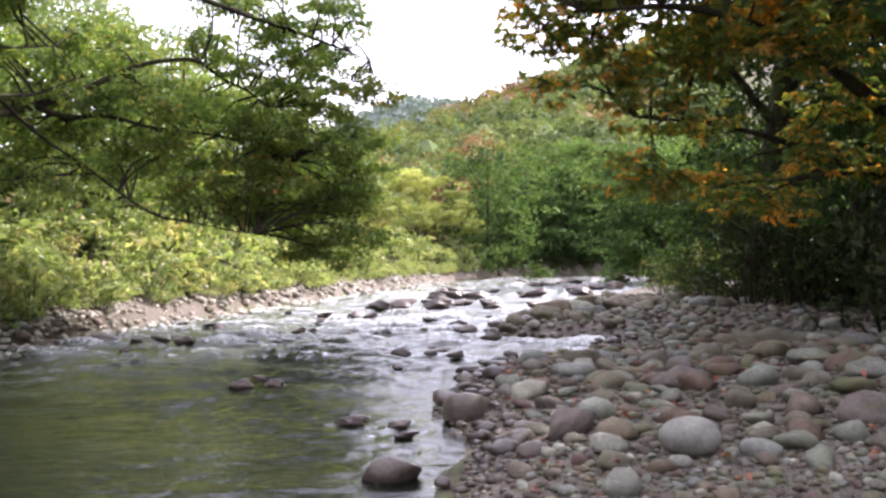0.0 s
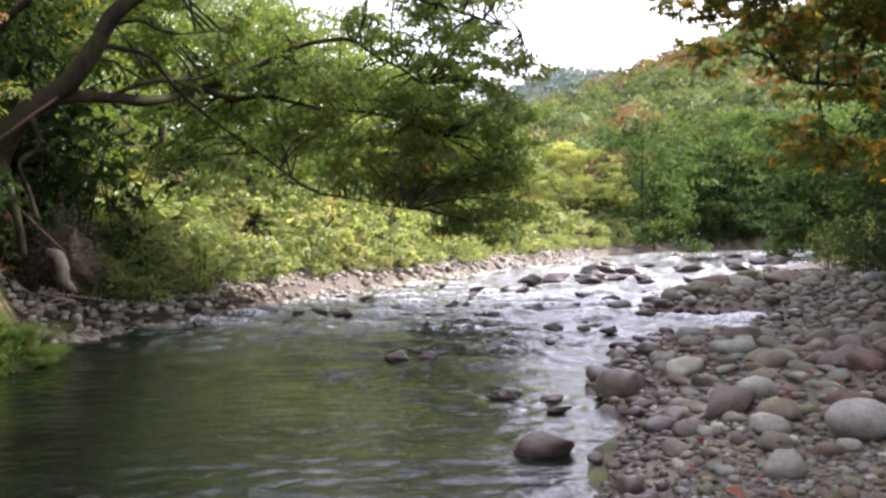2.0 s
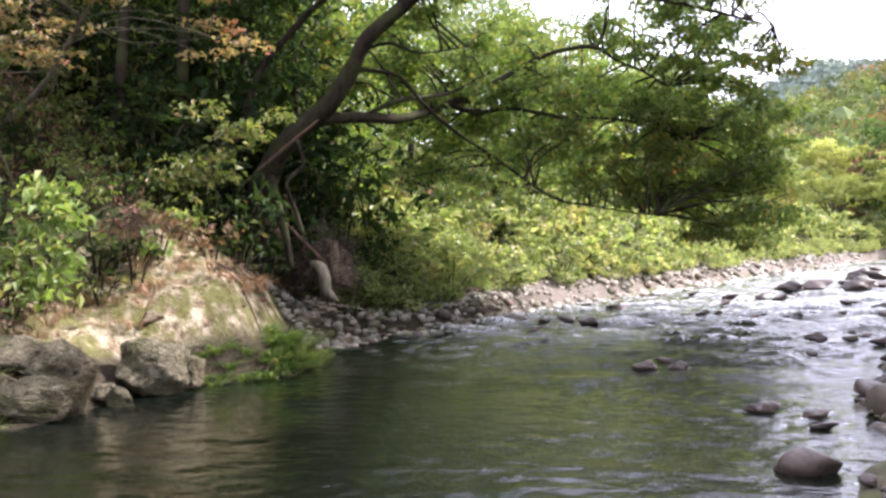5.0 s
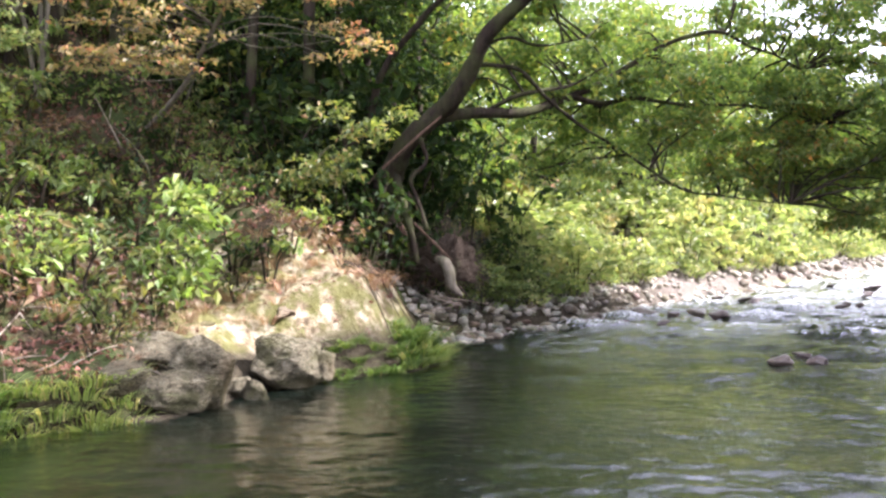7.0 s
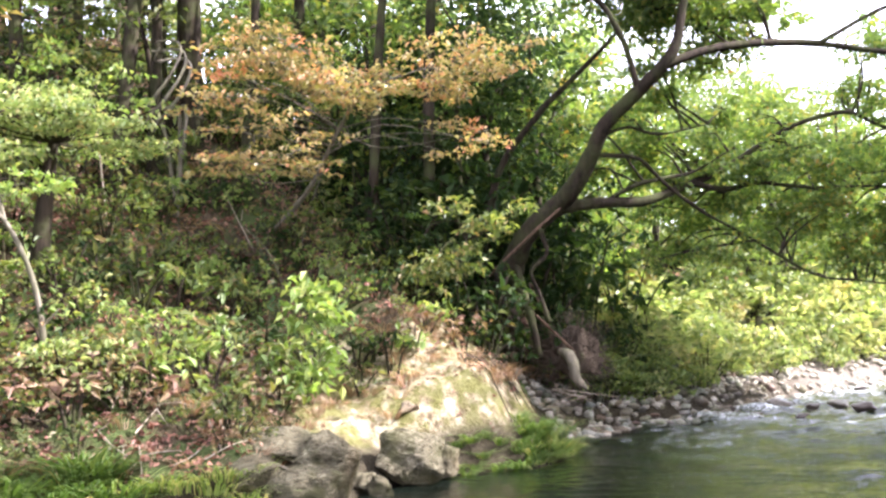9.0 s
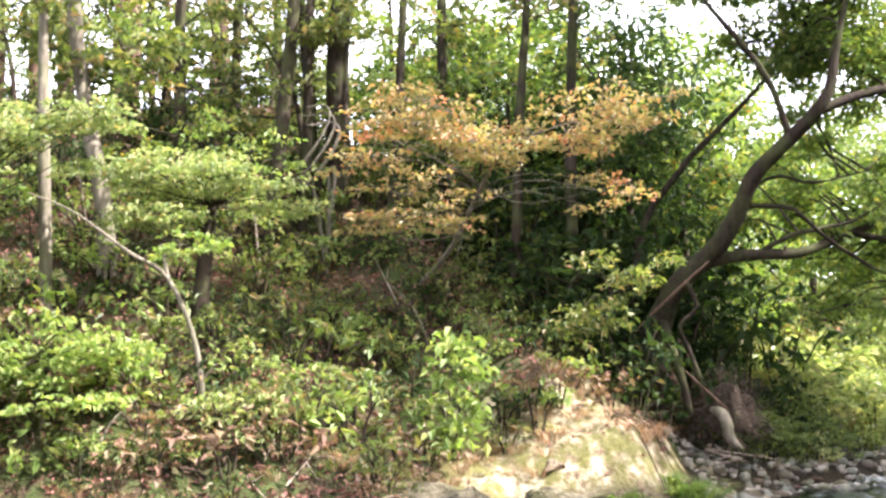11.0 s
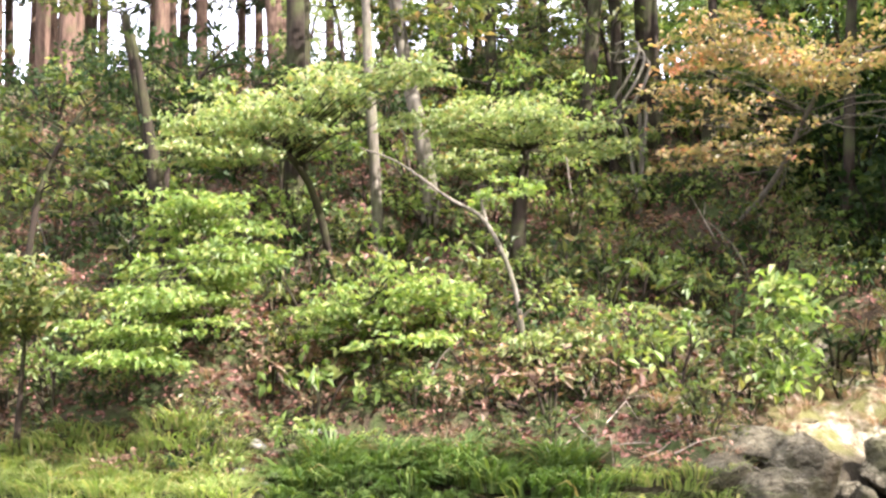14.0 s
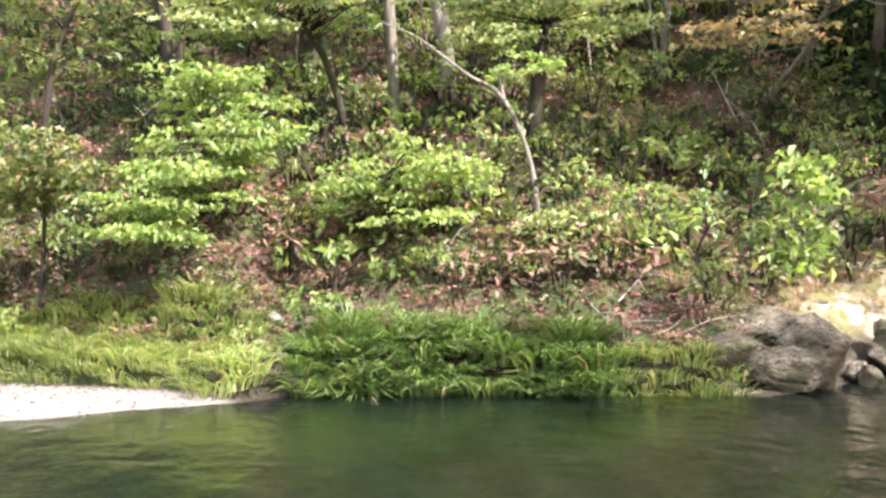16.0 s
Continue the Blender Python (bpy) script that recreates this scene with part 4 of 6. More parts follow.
    v, f = leaf_cloud(rng, p, rng.normal(size=(n, 3)) * [1, 1, 0.5], np.full(n, 0.09), 0.6, 0.6)
    tagged(new("leaf_litter", mesh_of("leaf_litter", v, f, "leaf_dead")), "brown fallen leaves lying on the steep bank", "leaf litter", "", "stuff")


slope_growth()

# ---- the leaning tree over the river ----


def leaning_tree():
    at = spot(35.6, 16.8)
    z0 = at.z

    def P(a, d, z):
        k = 1 + 1.6 / d
        q = polar(a, d * k, 1.7 + (z - 1.7) * k)
        return (q.x - at.x, q.y - at.y, q.z - z0)

    def Q(a, e, d):
        q = polar(a, d, 1.7 + d * math.tan(radians(e)))
        return (q.x - at.x, q.y - at.y, q.z - z0)
    limbs = [
        ([(0, 0, -0.5), Q(35.3, 2.6, 16.6), Q(34.7, 4.4, 16.5), Q(34.1, 5.7, 16.3), Q(33.2, 6.8, 16.1), Q(31.9, 7.8, 16), Q(30.7, 8.9, 15.8), Q(29.6, 10.6, 15.6), Q(28.5, 12.5, 15.4), Q(26.4, 14.3, 15.2), Q(24.8, 15.6, 15), Q(23.9, 16.9, 15), Q(23.4, 18.8, 15), Q(22.0, 23, 15)],
         [0.32, 0.25, 0.22, 0.19, 0.175, 0.17, 0.158, 0.14, 0.128, 0.115, 0.1, 0.085, 0.065, 0.03]),
        ([Q(32.2, 7.5, 16), Q(30.6, 7.8, 16.1), Q(28.3, 7.8, 16.5), Q(26.6, 7.7, 16.8), Q(24.8, 8.2, 17.2), Q(22.9, 8.8, 17.6), Q(21.1, 9.6, 18), Q(18.8, 10.8, 18.4), Q(17.1, 11.4, 18.6), Q(14.9, 11.6, 18.8), Q(13.4, 10.7, 19), Q(11.9, 10.0, 19.2), Q(10.4, 9.0, 19.4)],
         [0.13, 0.12, 0.105, 0.095, 0.085, 0.075, 0.06, 0.05, 0.045, 0.04, 0.03, 0.022, 0.012]),
        ([Q(29.0, 7.8, 16.4), Q(27.1, 8.7, 16.6), Q(25.3, 9.0, 16.9), Q(23.6, 9.2, 17.2), Q(21.5, 10.2, 17.5)], [0.05, 0.045, 0.04, 0.03, 0.012]),
        ([Q(23.6, 8.5, 17.4), Q(21.8, 8.0, 17.9), Q(19.9, 8.2, 18.3), Q(17.0, 7.6, 18.8), Q(13, 7.2, 19.2), Q(9.5, 6.0, 19.6)], [0.06, 0.055, 0.045, 0.035, 0.025, 0.012]),
        ([Q(29.4, 10.7, 15.7), Q(28.2, 10.6, 15.9), Q(26.6, 10.2, 16.2), Q(25.2, 8.6, 16.6), Q(23.2, 6.8, 17.2), Q(21.0, 5.3, 17.8), Q(17.4, 2.7, 18.4), Q(15.2, 2.2, 18.6), Q(12.8, 1.7, 18.8), Q(11.3, 1.5, 19)], [0.045, 0.04, 0.036, 0.034, 0.03, 0.026, 0.024, 0.02, 0.016, 0.008]),
        ([Q(28.9, 11.8, 15.5), Q(27.2, 12.2, 15.8), Q(25.4, 11.6, 16.2), Q(22.5, 11.9, 16.8)], [0.035, 0.03, 0.025, 0.01]),
        ([Q(24.8, 15.6, 15), Q(21.5, 16.2, 15.5), Q(17, 15.8, 16.5), Q(12.5, 14.5, 17.5), Q(8, 13.2, 18.4), Q(4.5, 12.0, 19)], [0.09, 0.075, 0.06, 0.045, 0.03, 0.012]),
        ([Q(16, 15.6, 16.7), Q(12, 17, 17.2), Q(7, 17.4, 18)], [0.045, 0.035, 0.012]),
        ([Q(26.4, 14.3, 15.2), Q(27.4, 18, 14.8), Q(30, 22, 14.4), Q(33, 26, 14)], [0.06, 0.05, 0.035, 0.015]),
        ([Q(33.0, 6.6, 16.0), Q(32.6, 5.0, 16.0), Q(33.6, 4.0, 15.9), Q(33.2, 2.6, 15.9), Q(32.7, 0.8, 15.8)], [0.05, 0.035, 0.04, 0.03, 0.05]),
        ([Q(34.6, 4.6, 16.4), Q(34.3, 3.2, 16.2), Q(33.8, 1.2, 16.0), Q(33.4, -1.2, 15.8)], [0.09, 0.08, 0.07, 0.05]),
        ([Q(35.2, 4.0, 16.4), Q(35.4, 2.4, 16.2), Q(35.0, 0.4, 16.0), Q(35.2, -1.5, 15.8)], [0.08, 0.06, 0.05, 0.04]),
    ]
    rng = np.random.default_rng(101)
    clumps = []

    def blob(a0, a1, e0, e1, d0, d1, n, r=(0.55, 0.95), fl=0.6):
        for _ in range(n):
            a, d = rng.uniform(a0, a1), rng.uniform(d0, d1)
            z = 1.7 + d * math.tan(radians(rng.uniform(e0, e1)))
            q = rng.uniform(*r)
            clumps.append((P(a, d, z), (q, q, q * fl)))
    blob(4.3, 9.5, 0.3, 7.5, 18, 20.5, 34)          # the drooping end over the water
    blob(9.5, 16, 2.5, 9.5, 17, 20, 34)
    blob(16, 27, 4, 12, 16, 19, 36)
    blob(3.8, 8.5, 8.0, 12.0, 18, 19.5, 14, (0.4, 0.7))
    blob(8, 15, 9.5, 13.5, 17, 19, 14, (0.4, 0.7))
    blob(4.5, 15, 12.5, 16, 16.5, 19, 22, (0.4, 0.7))
    blob(19, 26, 15, 24, 14, 16, 20, (0.6, 1.0))
    blob(22, 30, 17, 27, 13.5, 15.5, 12, (0.5, 0.9))
    blob(20, 27, 11, 22, 14.5, 16, 9, (0.5, 0.85))
    blob(25, 31, 9, 14, 15.5, 17.5, 10)
    # upper crown above the view, added to shade the bank behind the trunk
    blob(21, 28, 22, 32, 13.5, 15, 26, (0.7, 1.05))
    blob(23, 33, 23, 36, 12.5, 15, 40, (0.8, 1.2))
    tree("leaning_tree", at, limbs, clumps, "broad-leaved tree leaning out over the river from the bank", "leaf_oak", "bark", 0.125, 175, seed=102, crowns=2, twig=0.02)
    stub = thing("dead_branch", polar(31.6, 15.6, 1.7 + 15.6 * math.tan(radians(7.7))), "pale split dead branch hanging on the leaning trunk", "branch")
    v, f = tube([tuple(polar(a, d, 1.7 + d * math.tan(radians(e))) - Vector(stub.location)) for a, e, d in ((31.6, 7.7, 15.65), (33.0, 6.6, 15.6), (34.3, 5.5, 15.7), (35.4, 4.6, 15.8), (36.5, 3.5, 15.9))], [0.02, 0.03, 0.028, 0.022, 0.01], 6, 5)
    part("wood", mesh_of("wood", v, f, "bark_cedar", True), stub)
    # the straight young stem that crosses behind it
    at2 = spot(36.6, 17.4)
    line = [(0, 0, -0.3)] + [tuple(polar(a, d, 1.7 + d * math.tan(radians(e))) - at2) for a, e, d in ((35.7, 8.8, 17.2), (32.8, 13.2, 17), (30.4, 15.3, 16.8), (28.0, 17.3, 16.6), (25.0, 20, 16.4))]
    tops = [(tuple(np.array(line[-1]) + rng.uniform(-1, 1, 3) * [1.4, 1.0, 0.9]), (0.6, 0.6, 0.3)) for _ in range(8)]
    tree("leaning_sapling", at2, [(line, [0.09, 0.07, 0.06, 0.05, 0.04, 0.015])], tops, "slender dark stem leaning across behind the big tree", "leaf_oak", "bark", 0.125, 90, seed=103)


leaning_tree()

# ---- stump and roots below it ----


G["root"] = bark_material("root_dark", (0.02, 0.015, 0.011), (0.12, 0.09, 0.068), 0.0)


def stump():
    at = spot(31.2, 16.3)
    rng = np.random.default_rng(111)
    ob = thing("root_stump", spot(31.7, 16.4), "washed-out stump with hanging roots at the water's edge", "stump")
    v, f = stone(rng, 4, 1.0, 10, 0.12)
    v *= (1 + 0.10 * np.sin(v[:, 0] * 13 + 3 * np.sin(v[:, 2] * 5)) * np.sin(v[:, 1] * 11))[:, None]
    part("root_ball", mesh_of("root_ball", v * [0.46, 0.36, 0.5] + [0.05, 0.1, 0.95], f, "root", True), ob, "dark hollow root ball")
    v, f = tube([(-0.12, -0.25, 0.98), (0.0, -0.42, 0.93), (0.06, -0.46, 0.78), (0.08, -0.46, 0.6), (0.15, -0.46, 0.5), (0.22, -0.46, 0.42)], [0.05, 0.08, 0.085, 0.07, 0.05, 0.025], 8, 5, rng, 0.05)
    part("curled_root", mesh_of("curled_root", v, f, "bark_pale", True), ob, "pale bare curled root")
    for i in range(48):
        x, t = rng.uniform(-2.3, -0.1), rng.uniform(1.3, 2.1)
        b = (x + rng.uniform(-0.3, 0.4), rng.uniform(-0.4, 0.1), rng.uniform(0.35, 1.0))
        v, f = tube([(x - 0.1, rng.uniform(0.1, 0.4), t), ((x + b[0]) / 2 + rng.uniform(-0.12, 0.12), rng.uniform(-0.1, 0.15), (t + b[2]) / 2), b], [rng.uniform(0.008, 0.024), 0.012, 0.004], 5, 4)
        part("root", mesh_of("root", v, f, ("bark_cedar", "bark", "bark_pale")[i % 3], True), ob)
    fib = []
    for i in range(300):
        d = unit(rng.normal(size=3) + [0, -0.6, 0])
        a = np.array([0.05, 0.1, 0.95]) + d * [0.42, 0.32, 0.46]
        fib.append(tube([a, a + d * rng.uniform(0.08, 0.2) + rng.normal(size=3) * 0.05, a + d * rng.uniform(0.15, 0.3) + rng.normal(size=3) * 0.1 + [0, 0, -0.08]], [0.008, 0.006, 0.002], 3, 2))
    tagged(part("root_fibre", mesh_of("root_fibre", *joined(fib), "root", True), ob, "tangled dark root fibres"), kind="stuff")
    v, f = tube([(-0.85, -0.2, 2.0), (-0.35, -0.35, 1.45), (0.1, -0.4, 0.95)], [0.018, 0.02, 0.022], 6, 4)
    part("broken_stick", mesh_of("broken_stick", v, f, "bark_cedar", True), ob)
    for i in range(4):
        v, f = tube([(0.05, -0.3, 0.32), (0.3 * rng.uniform(-1, 1), -0.45, 0.3 + 0.05 * i), (rng.uniform(-0.6, 0.8), -0.55, 0.2 + 0.03 * i)], [0.014, 0.012, 0.005], 4, 4)
        part("root", mesh_of("root", v, f, "wood_dead", True), ob)
    ob.scale = (1.2, 1.2, 1.15)
    ob.rotation_euler = (0, 0, radians(31.7))


stump()
root_curtain()


def dark_corner():
    """Shrubs round the leaning tree's foot, deep wood behind, shade put into leaf colour."""
    rng = np.random.default_rng(115)
    shaded = [bush_kind("evergreen_shrub", 116 + i, 1.7, 0.8, "leaf_shade_dark", 0.13, "shrub round the leaning trunk, shade put into its leaf colour", "shrub", 60, 11) for i in range(2)]
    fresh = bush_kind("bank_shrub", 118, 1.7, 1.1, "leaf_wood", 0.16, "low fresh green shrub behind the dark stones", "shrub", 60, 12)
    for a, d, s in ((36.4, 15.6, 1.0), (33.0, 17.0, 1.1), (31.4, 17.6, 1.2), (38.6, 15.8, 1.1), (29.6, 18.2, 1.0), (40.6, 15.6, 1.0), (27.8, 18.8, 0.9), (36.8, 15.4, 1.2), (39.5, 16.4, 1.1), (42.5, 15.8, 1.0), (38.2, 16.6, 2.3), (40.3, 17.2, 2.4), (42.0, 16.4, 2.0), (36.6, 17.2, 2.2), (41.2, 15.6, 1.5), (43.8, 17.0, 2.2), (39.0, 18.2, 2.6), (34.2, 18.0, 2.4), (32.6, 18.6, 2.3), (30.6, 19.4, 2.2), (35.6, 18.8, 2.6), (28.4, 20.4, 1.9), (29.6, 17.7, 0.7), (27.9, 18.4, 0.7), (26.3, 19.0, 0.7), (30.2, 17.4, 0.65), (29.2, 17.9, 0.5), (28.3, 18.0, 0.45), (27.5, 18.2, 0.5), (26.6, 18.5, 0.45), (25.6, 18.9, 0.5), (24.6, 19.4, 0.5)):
        k = shaded[int(rng.integers(2))] if s >= 0.75 else fresh
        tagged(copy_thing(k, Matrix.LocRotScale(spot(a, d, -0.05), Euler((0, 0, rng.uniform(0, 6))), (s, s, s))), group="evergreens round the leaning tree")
    finish_kinds(shaded + [fresh])
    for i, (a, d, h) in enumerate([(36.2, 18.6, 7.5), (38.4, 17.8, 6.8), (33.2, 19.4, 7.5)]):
        round_tree("deep_wood_tree", spot(a, d), h, 2.1, "slim tree added behind the leaning trunk, leaves coloured for deep shade", "leaf_shade_dark", 640 + i, 0.17, 42, 0.1, 0.12, group="dark trees behind the leaning tree", n=22)
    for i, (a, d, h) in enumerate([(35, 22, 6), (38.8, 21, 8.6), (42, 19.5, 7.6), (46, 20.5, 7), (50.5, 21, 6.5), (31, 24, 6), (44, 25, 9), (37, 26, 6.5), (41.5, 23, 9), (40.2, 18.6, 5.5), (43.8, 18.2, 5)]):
        round_tree("deep_wood_tree", spot(a, d), h, h * 0.42, "dense tree in the deep wood", "leaf_shade_dark" if 34 < a < 41 and i % 2 else "leaf_oak", 620 + i, 0.2, 30, 0.03, 0.16, group="dark trees behind the leaning tree", n=20)


dark_corner()

# ---- woods behind the far bank ----


def far_bank_woods():
    rng = np.random.default_rng(121)
    spots = [(-13, 20, 9), (-17, 25, 10), (-14.5, 29, 9), (-19, 33, 11), (-13, 36, 9), (-17, 42, 11), (-11.5, 44, 8.5), (-15, 51, 10), (-10, 53, 8),
             (-21, 19, 11), (-24, 28, 12), (-25, 40, 13), (-12.5, 61, 9), (-8, 66, 7), (-18, 64, 12), (-13, 16.5, 6), (-16.5, 14.5, 6), (-20, 50, 13), (-28, 55, 14),
             (-9.8, 29, 7.5), (-12.2, 32, 9), (-10, 35, 8.5), (-8.0, 39, 7.5), (-14.8, 25, 9), (-11.5, 39.5, 9), (-7.2, 46, 7.5), (-9.5, 48, 9), (-16.5, 21, 8), (-5.2, 54, 7)]
    # those before y 20 get the dark leaves, as shade behind the leaning tree
    for i, (x, y, h) in enumerate(spots):
        round_tree("wood_tree", on_ground(x, y), h, h * 0.38, "green broad-leaved tree in the wood behind the bank", "leaf_shade_dark" if y < 20 else "leaf_wood" if i % 3 else "leaf_oak", 200 + i, 0.22, 34, 0.08, 0.16, group="trees behind the far bank", n=20)
    # the yellowing tree
    at = on_ground(-1.6, 62)
    rng = np.random.default_rng(131)
    limbs, clumps = [([(0, 0, -0.3), (0.05, 0, 0.8), (-0.1, 0, 2.2), (0.1, 0, 4.6)], [0.16, 0.13, 0.1, 0.03])], []
    for i in range(7):
        a = -1.2 + 0.4 * i
        limbs.append(([(0, 0, 0.5), (a * 0.8, rng.uniform(-0.5, 0.5), 1.9), (a * 2.2, rng.uniform(-1, 1), 3.2 + 0.5 * math.cos(a))], [0.09, 0.06, 0.02]))
    for i in range(44):
        a, q = i * 2.4, math.sqrt((i + 0.5) / 44)
        clumps.append(((math.cos(a) * q * 4.2, math.sin(a) * q * 3.2, 1.2 + 4.6 * (1 - q * q) * rng.uniform(0.35, 1) + rng.uniform(-0.3, 0.5)), (1.05, 1.05, 0.6)))
    tree("yellow_tree", at, limbs, clumps, "spreading tree with yellowing leaves on the gravelly bank", "leaf_yellow", "bark_pale", 0.2, 130, seed=132)


far_bank_woods()

# ---- right bank ----


def right_bank():
    at = on_ground(8.2, 15.5)
    rng = np.random.default_rng(141)
    limbs = [([(0, 0, -0.4), (-0.1, 0, 2.0), (-0.4, -0.3, 4.2), (-0.6, -0.4, 7.0), (-0.6, -0.4, 12.5)], [0.28, 0.24, 0.2, 0.13, 0.04]),
             ([(-0.2, -0.1, 3.0), (-2.2, -1.0, 4.3), (-4.3, -1.6, 5.0), (-6.2, -1.9, 4.9)], [0.13, 0.1, 0.06, 0.02]),
             ([(-0.4, -0.3, 4.4), (-1.8, -1.8, 6.0), (-3.2, -3.0, 6.9), (-4.6, -3.8, 7.0)], [0.11, 0.08, 0.05, 0.02]),
             ([(-0.1, 0, 2.2), (-1.6, 0.4, 3.0), (-3.2, 0.8, 3.6), (-4.8, 1.0, 3.8)], [0.1, 0.07, 0.05, 0.02])]
    clumps = []
    for _ in range(100):
        t = rng.uniform(0, 1)
        x = -7.0 + 8.0 * t
        low = 3.0 - 1.2 * t + (1.2 if x < -5.2 else 0)
        z = rng.uniform(low, 8.6) - at.z * 0.3
        q = rng.uniform(0.55, 0.95)
        clumps.append(((x, rng.uniform(-2.4, 1.2), z), (q, q, q * 0.55)))
    # high clumps out of view, added to shade the boulders across the pool
    for _ in range(36):
        q = rng.uniform(0.8, 1.2)
        clumps.append(((rng.uniform(-6.5, 3.5), rng.uniform(-5.0, -1.7), rng.uniform(8.6, 13.0) - at.z * 0.3), (q, q, q * 0.55)))
    for _ in range(46):
        q = rng.uniform(0.5, 0.85)
        clumps.append(((rng.uniform(-6.6, -2.0), rng.uniform(-2.2, 1.0), rng.uniform(4.2, 8.2) - at.z * 0.3), (q, q, q * 0.55)))
    tree("chestnut_tree", at, limbs, clumps, "large-leaved tree turning orange, hanging over the gravel bar", "leaf_orange", "bark", 0.17, 24, seed=142, palm=6, width=0.42, droop=0.3, crowns=2)
    # wood below and behind it, its shade put into the dark leaf colour
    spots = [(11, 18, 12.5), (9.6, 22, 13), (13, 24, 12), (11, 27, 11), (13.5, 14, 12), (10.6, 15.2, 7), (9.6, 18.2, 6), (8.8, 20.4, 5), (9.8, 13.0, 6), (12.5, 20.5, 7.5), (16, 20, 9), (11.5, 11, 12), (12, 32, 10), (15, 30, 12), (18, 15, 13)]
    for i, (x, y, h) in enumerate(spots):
        round_tree("shade_tree", on_ground(x, y), h, h * 0.42, "leafy tree behind the gravel bar, coloured dark for the shade", "leaf_shade_dark", 160 + i, 0.24, 19, 0.05, 0.17, group="trees on the right bank", n=22)
    # extra-tall tree, added to throw shade on the corner across the river
    round_tree("shade_tree", on_ground(7.8, 23.8), 20, 4.9, "tall dark-leaved tree added to shade the bank across the river", "leaf_shade_dark", 158, 0.3, 22, 0.3, 0.32, group="trees on the right bank", n=40)
    bushes = [bush_kind("bar_shrub", 180 + i, 1.7, 1.2, ("leaf_bush", "leaf_shade_dark", "leaf_cedar", "leaf_shade_dark")[i], 0.13, "leafy shrub at the edge of the gravel bar", "shrub", 48, 12) for i in range(4)]

    def edge(r):
        y = r.uniform(12, 40)
        x = bank_right(y) + r.uniform(6.0, 9.5) * (1 - 0.55 * float(step(20, 34, y)))
        return x, y
    places = scatter(rng, 46, edge, 0.95)
    # near shrubs take the darkest leaves, standing in for shade under the trees
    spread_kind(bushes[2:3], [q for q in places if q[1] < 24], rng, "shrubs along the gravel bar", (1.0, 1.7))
    spread_kind(bushes[:2], [q for q in places if q[1] >= 24], rng, "shrubs along the gravel bar", (0.7, 1.2))
    row = []
    for x in np.arange(3.5, 24, 0.85):
        row.append((x + rng.uniform(-0.2, 0.2), float(np.interp(x, (1.5, 5.5, 13, 28), (58, 66, 71, 75))) + rng.uniform(0.3, 0.9)))
    spread_kind(bushes[1:], row, rng, "shrubs along the bend", (0.9, 1.5))
    finish_kinds(bushes)
    # unseen trees, added so that their shade lies on the bar
    for i, (x, y, h) in enumerate([(10, 4, 12), (9, -2, 12), (11, -8, 12), (13, 8, 13), (6, -9, 11), (14, 1, 13), (9.4, 9.2, 13), (4.5, -6.5, 13), (0.5, -12, 14), (8.2, 1.0, 12)]):
        round_tree("bank_tree", on_ground(x, y), h, h * 0.42, "tall leafy tree added out of view to shade the gravel bar", "leaf_shade_dark", 190 + i, 0.34, 16, 0.2, 0.2, group="trees on the right bank", n=20, twigs=0)
    # wood round the bend of the river
    for i in range(30):
        if i < 14:
            x = 3.0 + 1.5 * i + rng.uniform(-0.5, 0.5)
            y = float(np.interp(x, (1.5, 5.5, 13, 28), (58, 66, 71, 75))) + 1.6 + (i % 2) * 2.5 + rng.uniform(0, 1.5)
        else:
            y = rng.uniform(44, 60)
            x = float(bank_right(y)) + rng.uniform(0.8, 9)
        h = rng.uniform(5.5, 8.5)
        round_tree("bend_tree", on_ground(x, y), h, h * 0.55, "green tree hanging over the bend of the river", "leaf_bend" if i < 14 or i % 3 else "leaf_light", 230 + i, 0.36, 17, 0.0, 0.16, group="trees at the river bend", n=24, twigs=0)


right_bank()

# ---- woods on the hills ----


def hill_woods(name, label, seed, n, place, size, r0, r1, per, leaf="leaf_hill"):
    """Joined crowns of far trees: tufts of leaves on domes."""
    rng = np.random.default_rng(seed)
    at, way, core = [], [], []
    for _ in range(n):
        x, y = place(rng)
        r = rng.uniform(r0, r1)
        d = unit(rng.normal(size=(per, 3)) + [0, -0.5, 0.45])
        ph = rng.uniform(0, 6, 3)
        lump = 1 + 0.22 * np.sin(d[:, 0] * 5 + ph[0]) * np.sin(d[:, 2] * 5 + ph[1]) + rng.normal(size=per) * 0.06
        p = d * (r * lump)[:, None] * [1, 1, 1.15]
        at.append(p + [x, y, float(ground_z(x, y)) + r * 0.7])
        v, f = BALLS[1]
        core.append((v * r * [0.86, 0.86, 1.0] + [x, y, float(ground_z(x, y)) + r * 0.7], f))
        way.append(d + [0, 0, -0.5] + rng.normal(size=(per, 3)) * 0.4)
    at, way = np.concatenate(at), np.concatenate(way)
    v, f = joined([leaf_cloud(rng, at, way, np.full(len(at), size), 0.8, 0.35), *core])
    tagged(new(name, mesh_of(name, v, f, leaf)), label, "woods", "", "stuff")


hill_woods("hillside_woods", "mixed green and rusty woods covering the hillside", 301, 540, lambda r: (lambda y: (r.uniform(-0.12, 0.3) * y, y))(r.uniform(120, 275)), 0.95, 3.0, 5.2, 170)
hill_woods("mountain_woods", "woods on the far mountain, haze put into the leaf colour", 302, 420, lambda r: (r.uniform(-150, 70), r.uniform(680, 960)), 4.5, 8, 12, 45, "leaf_far_haze")
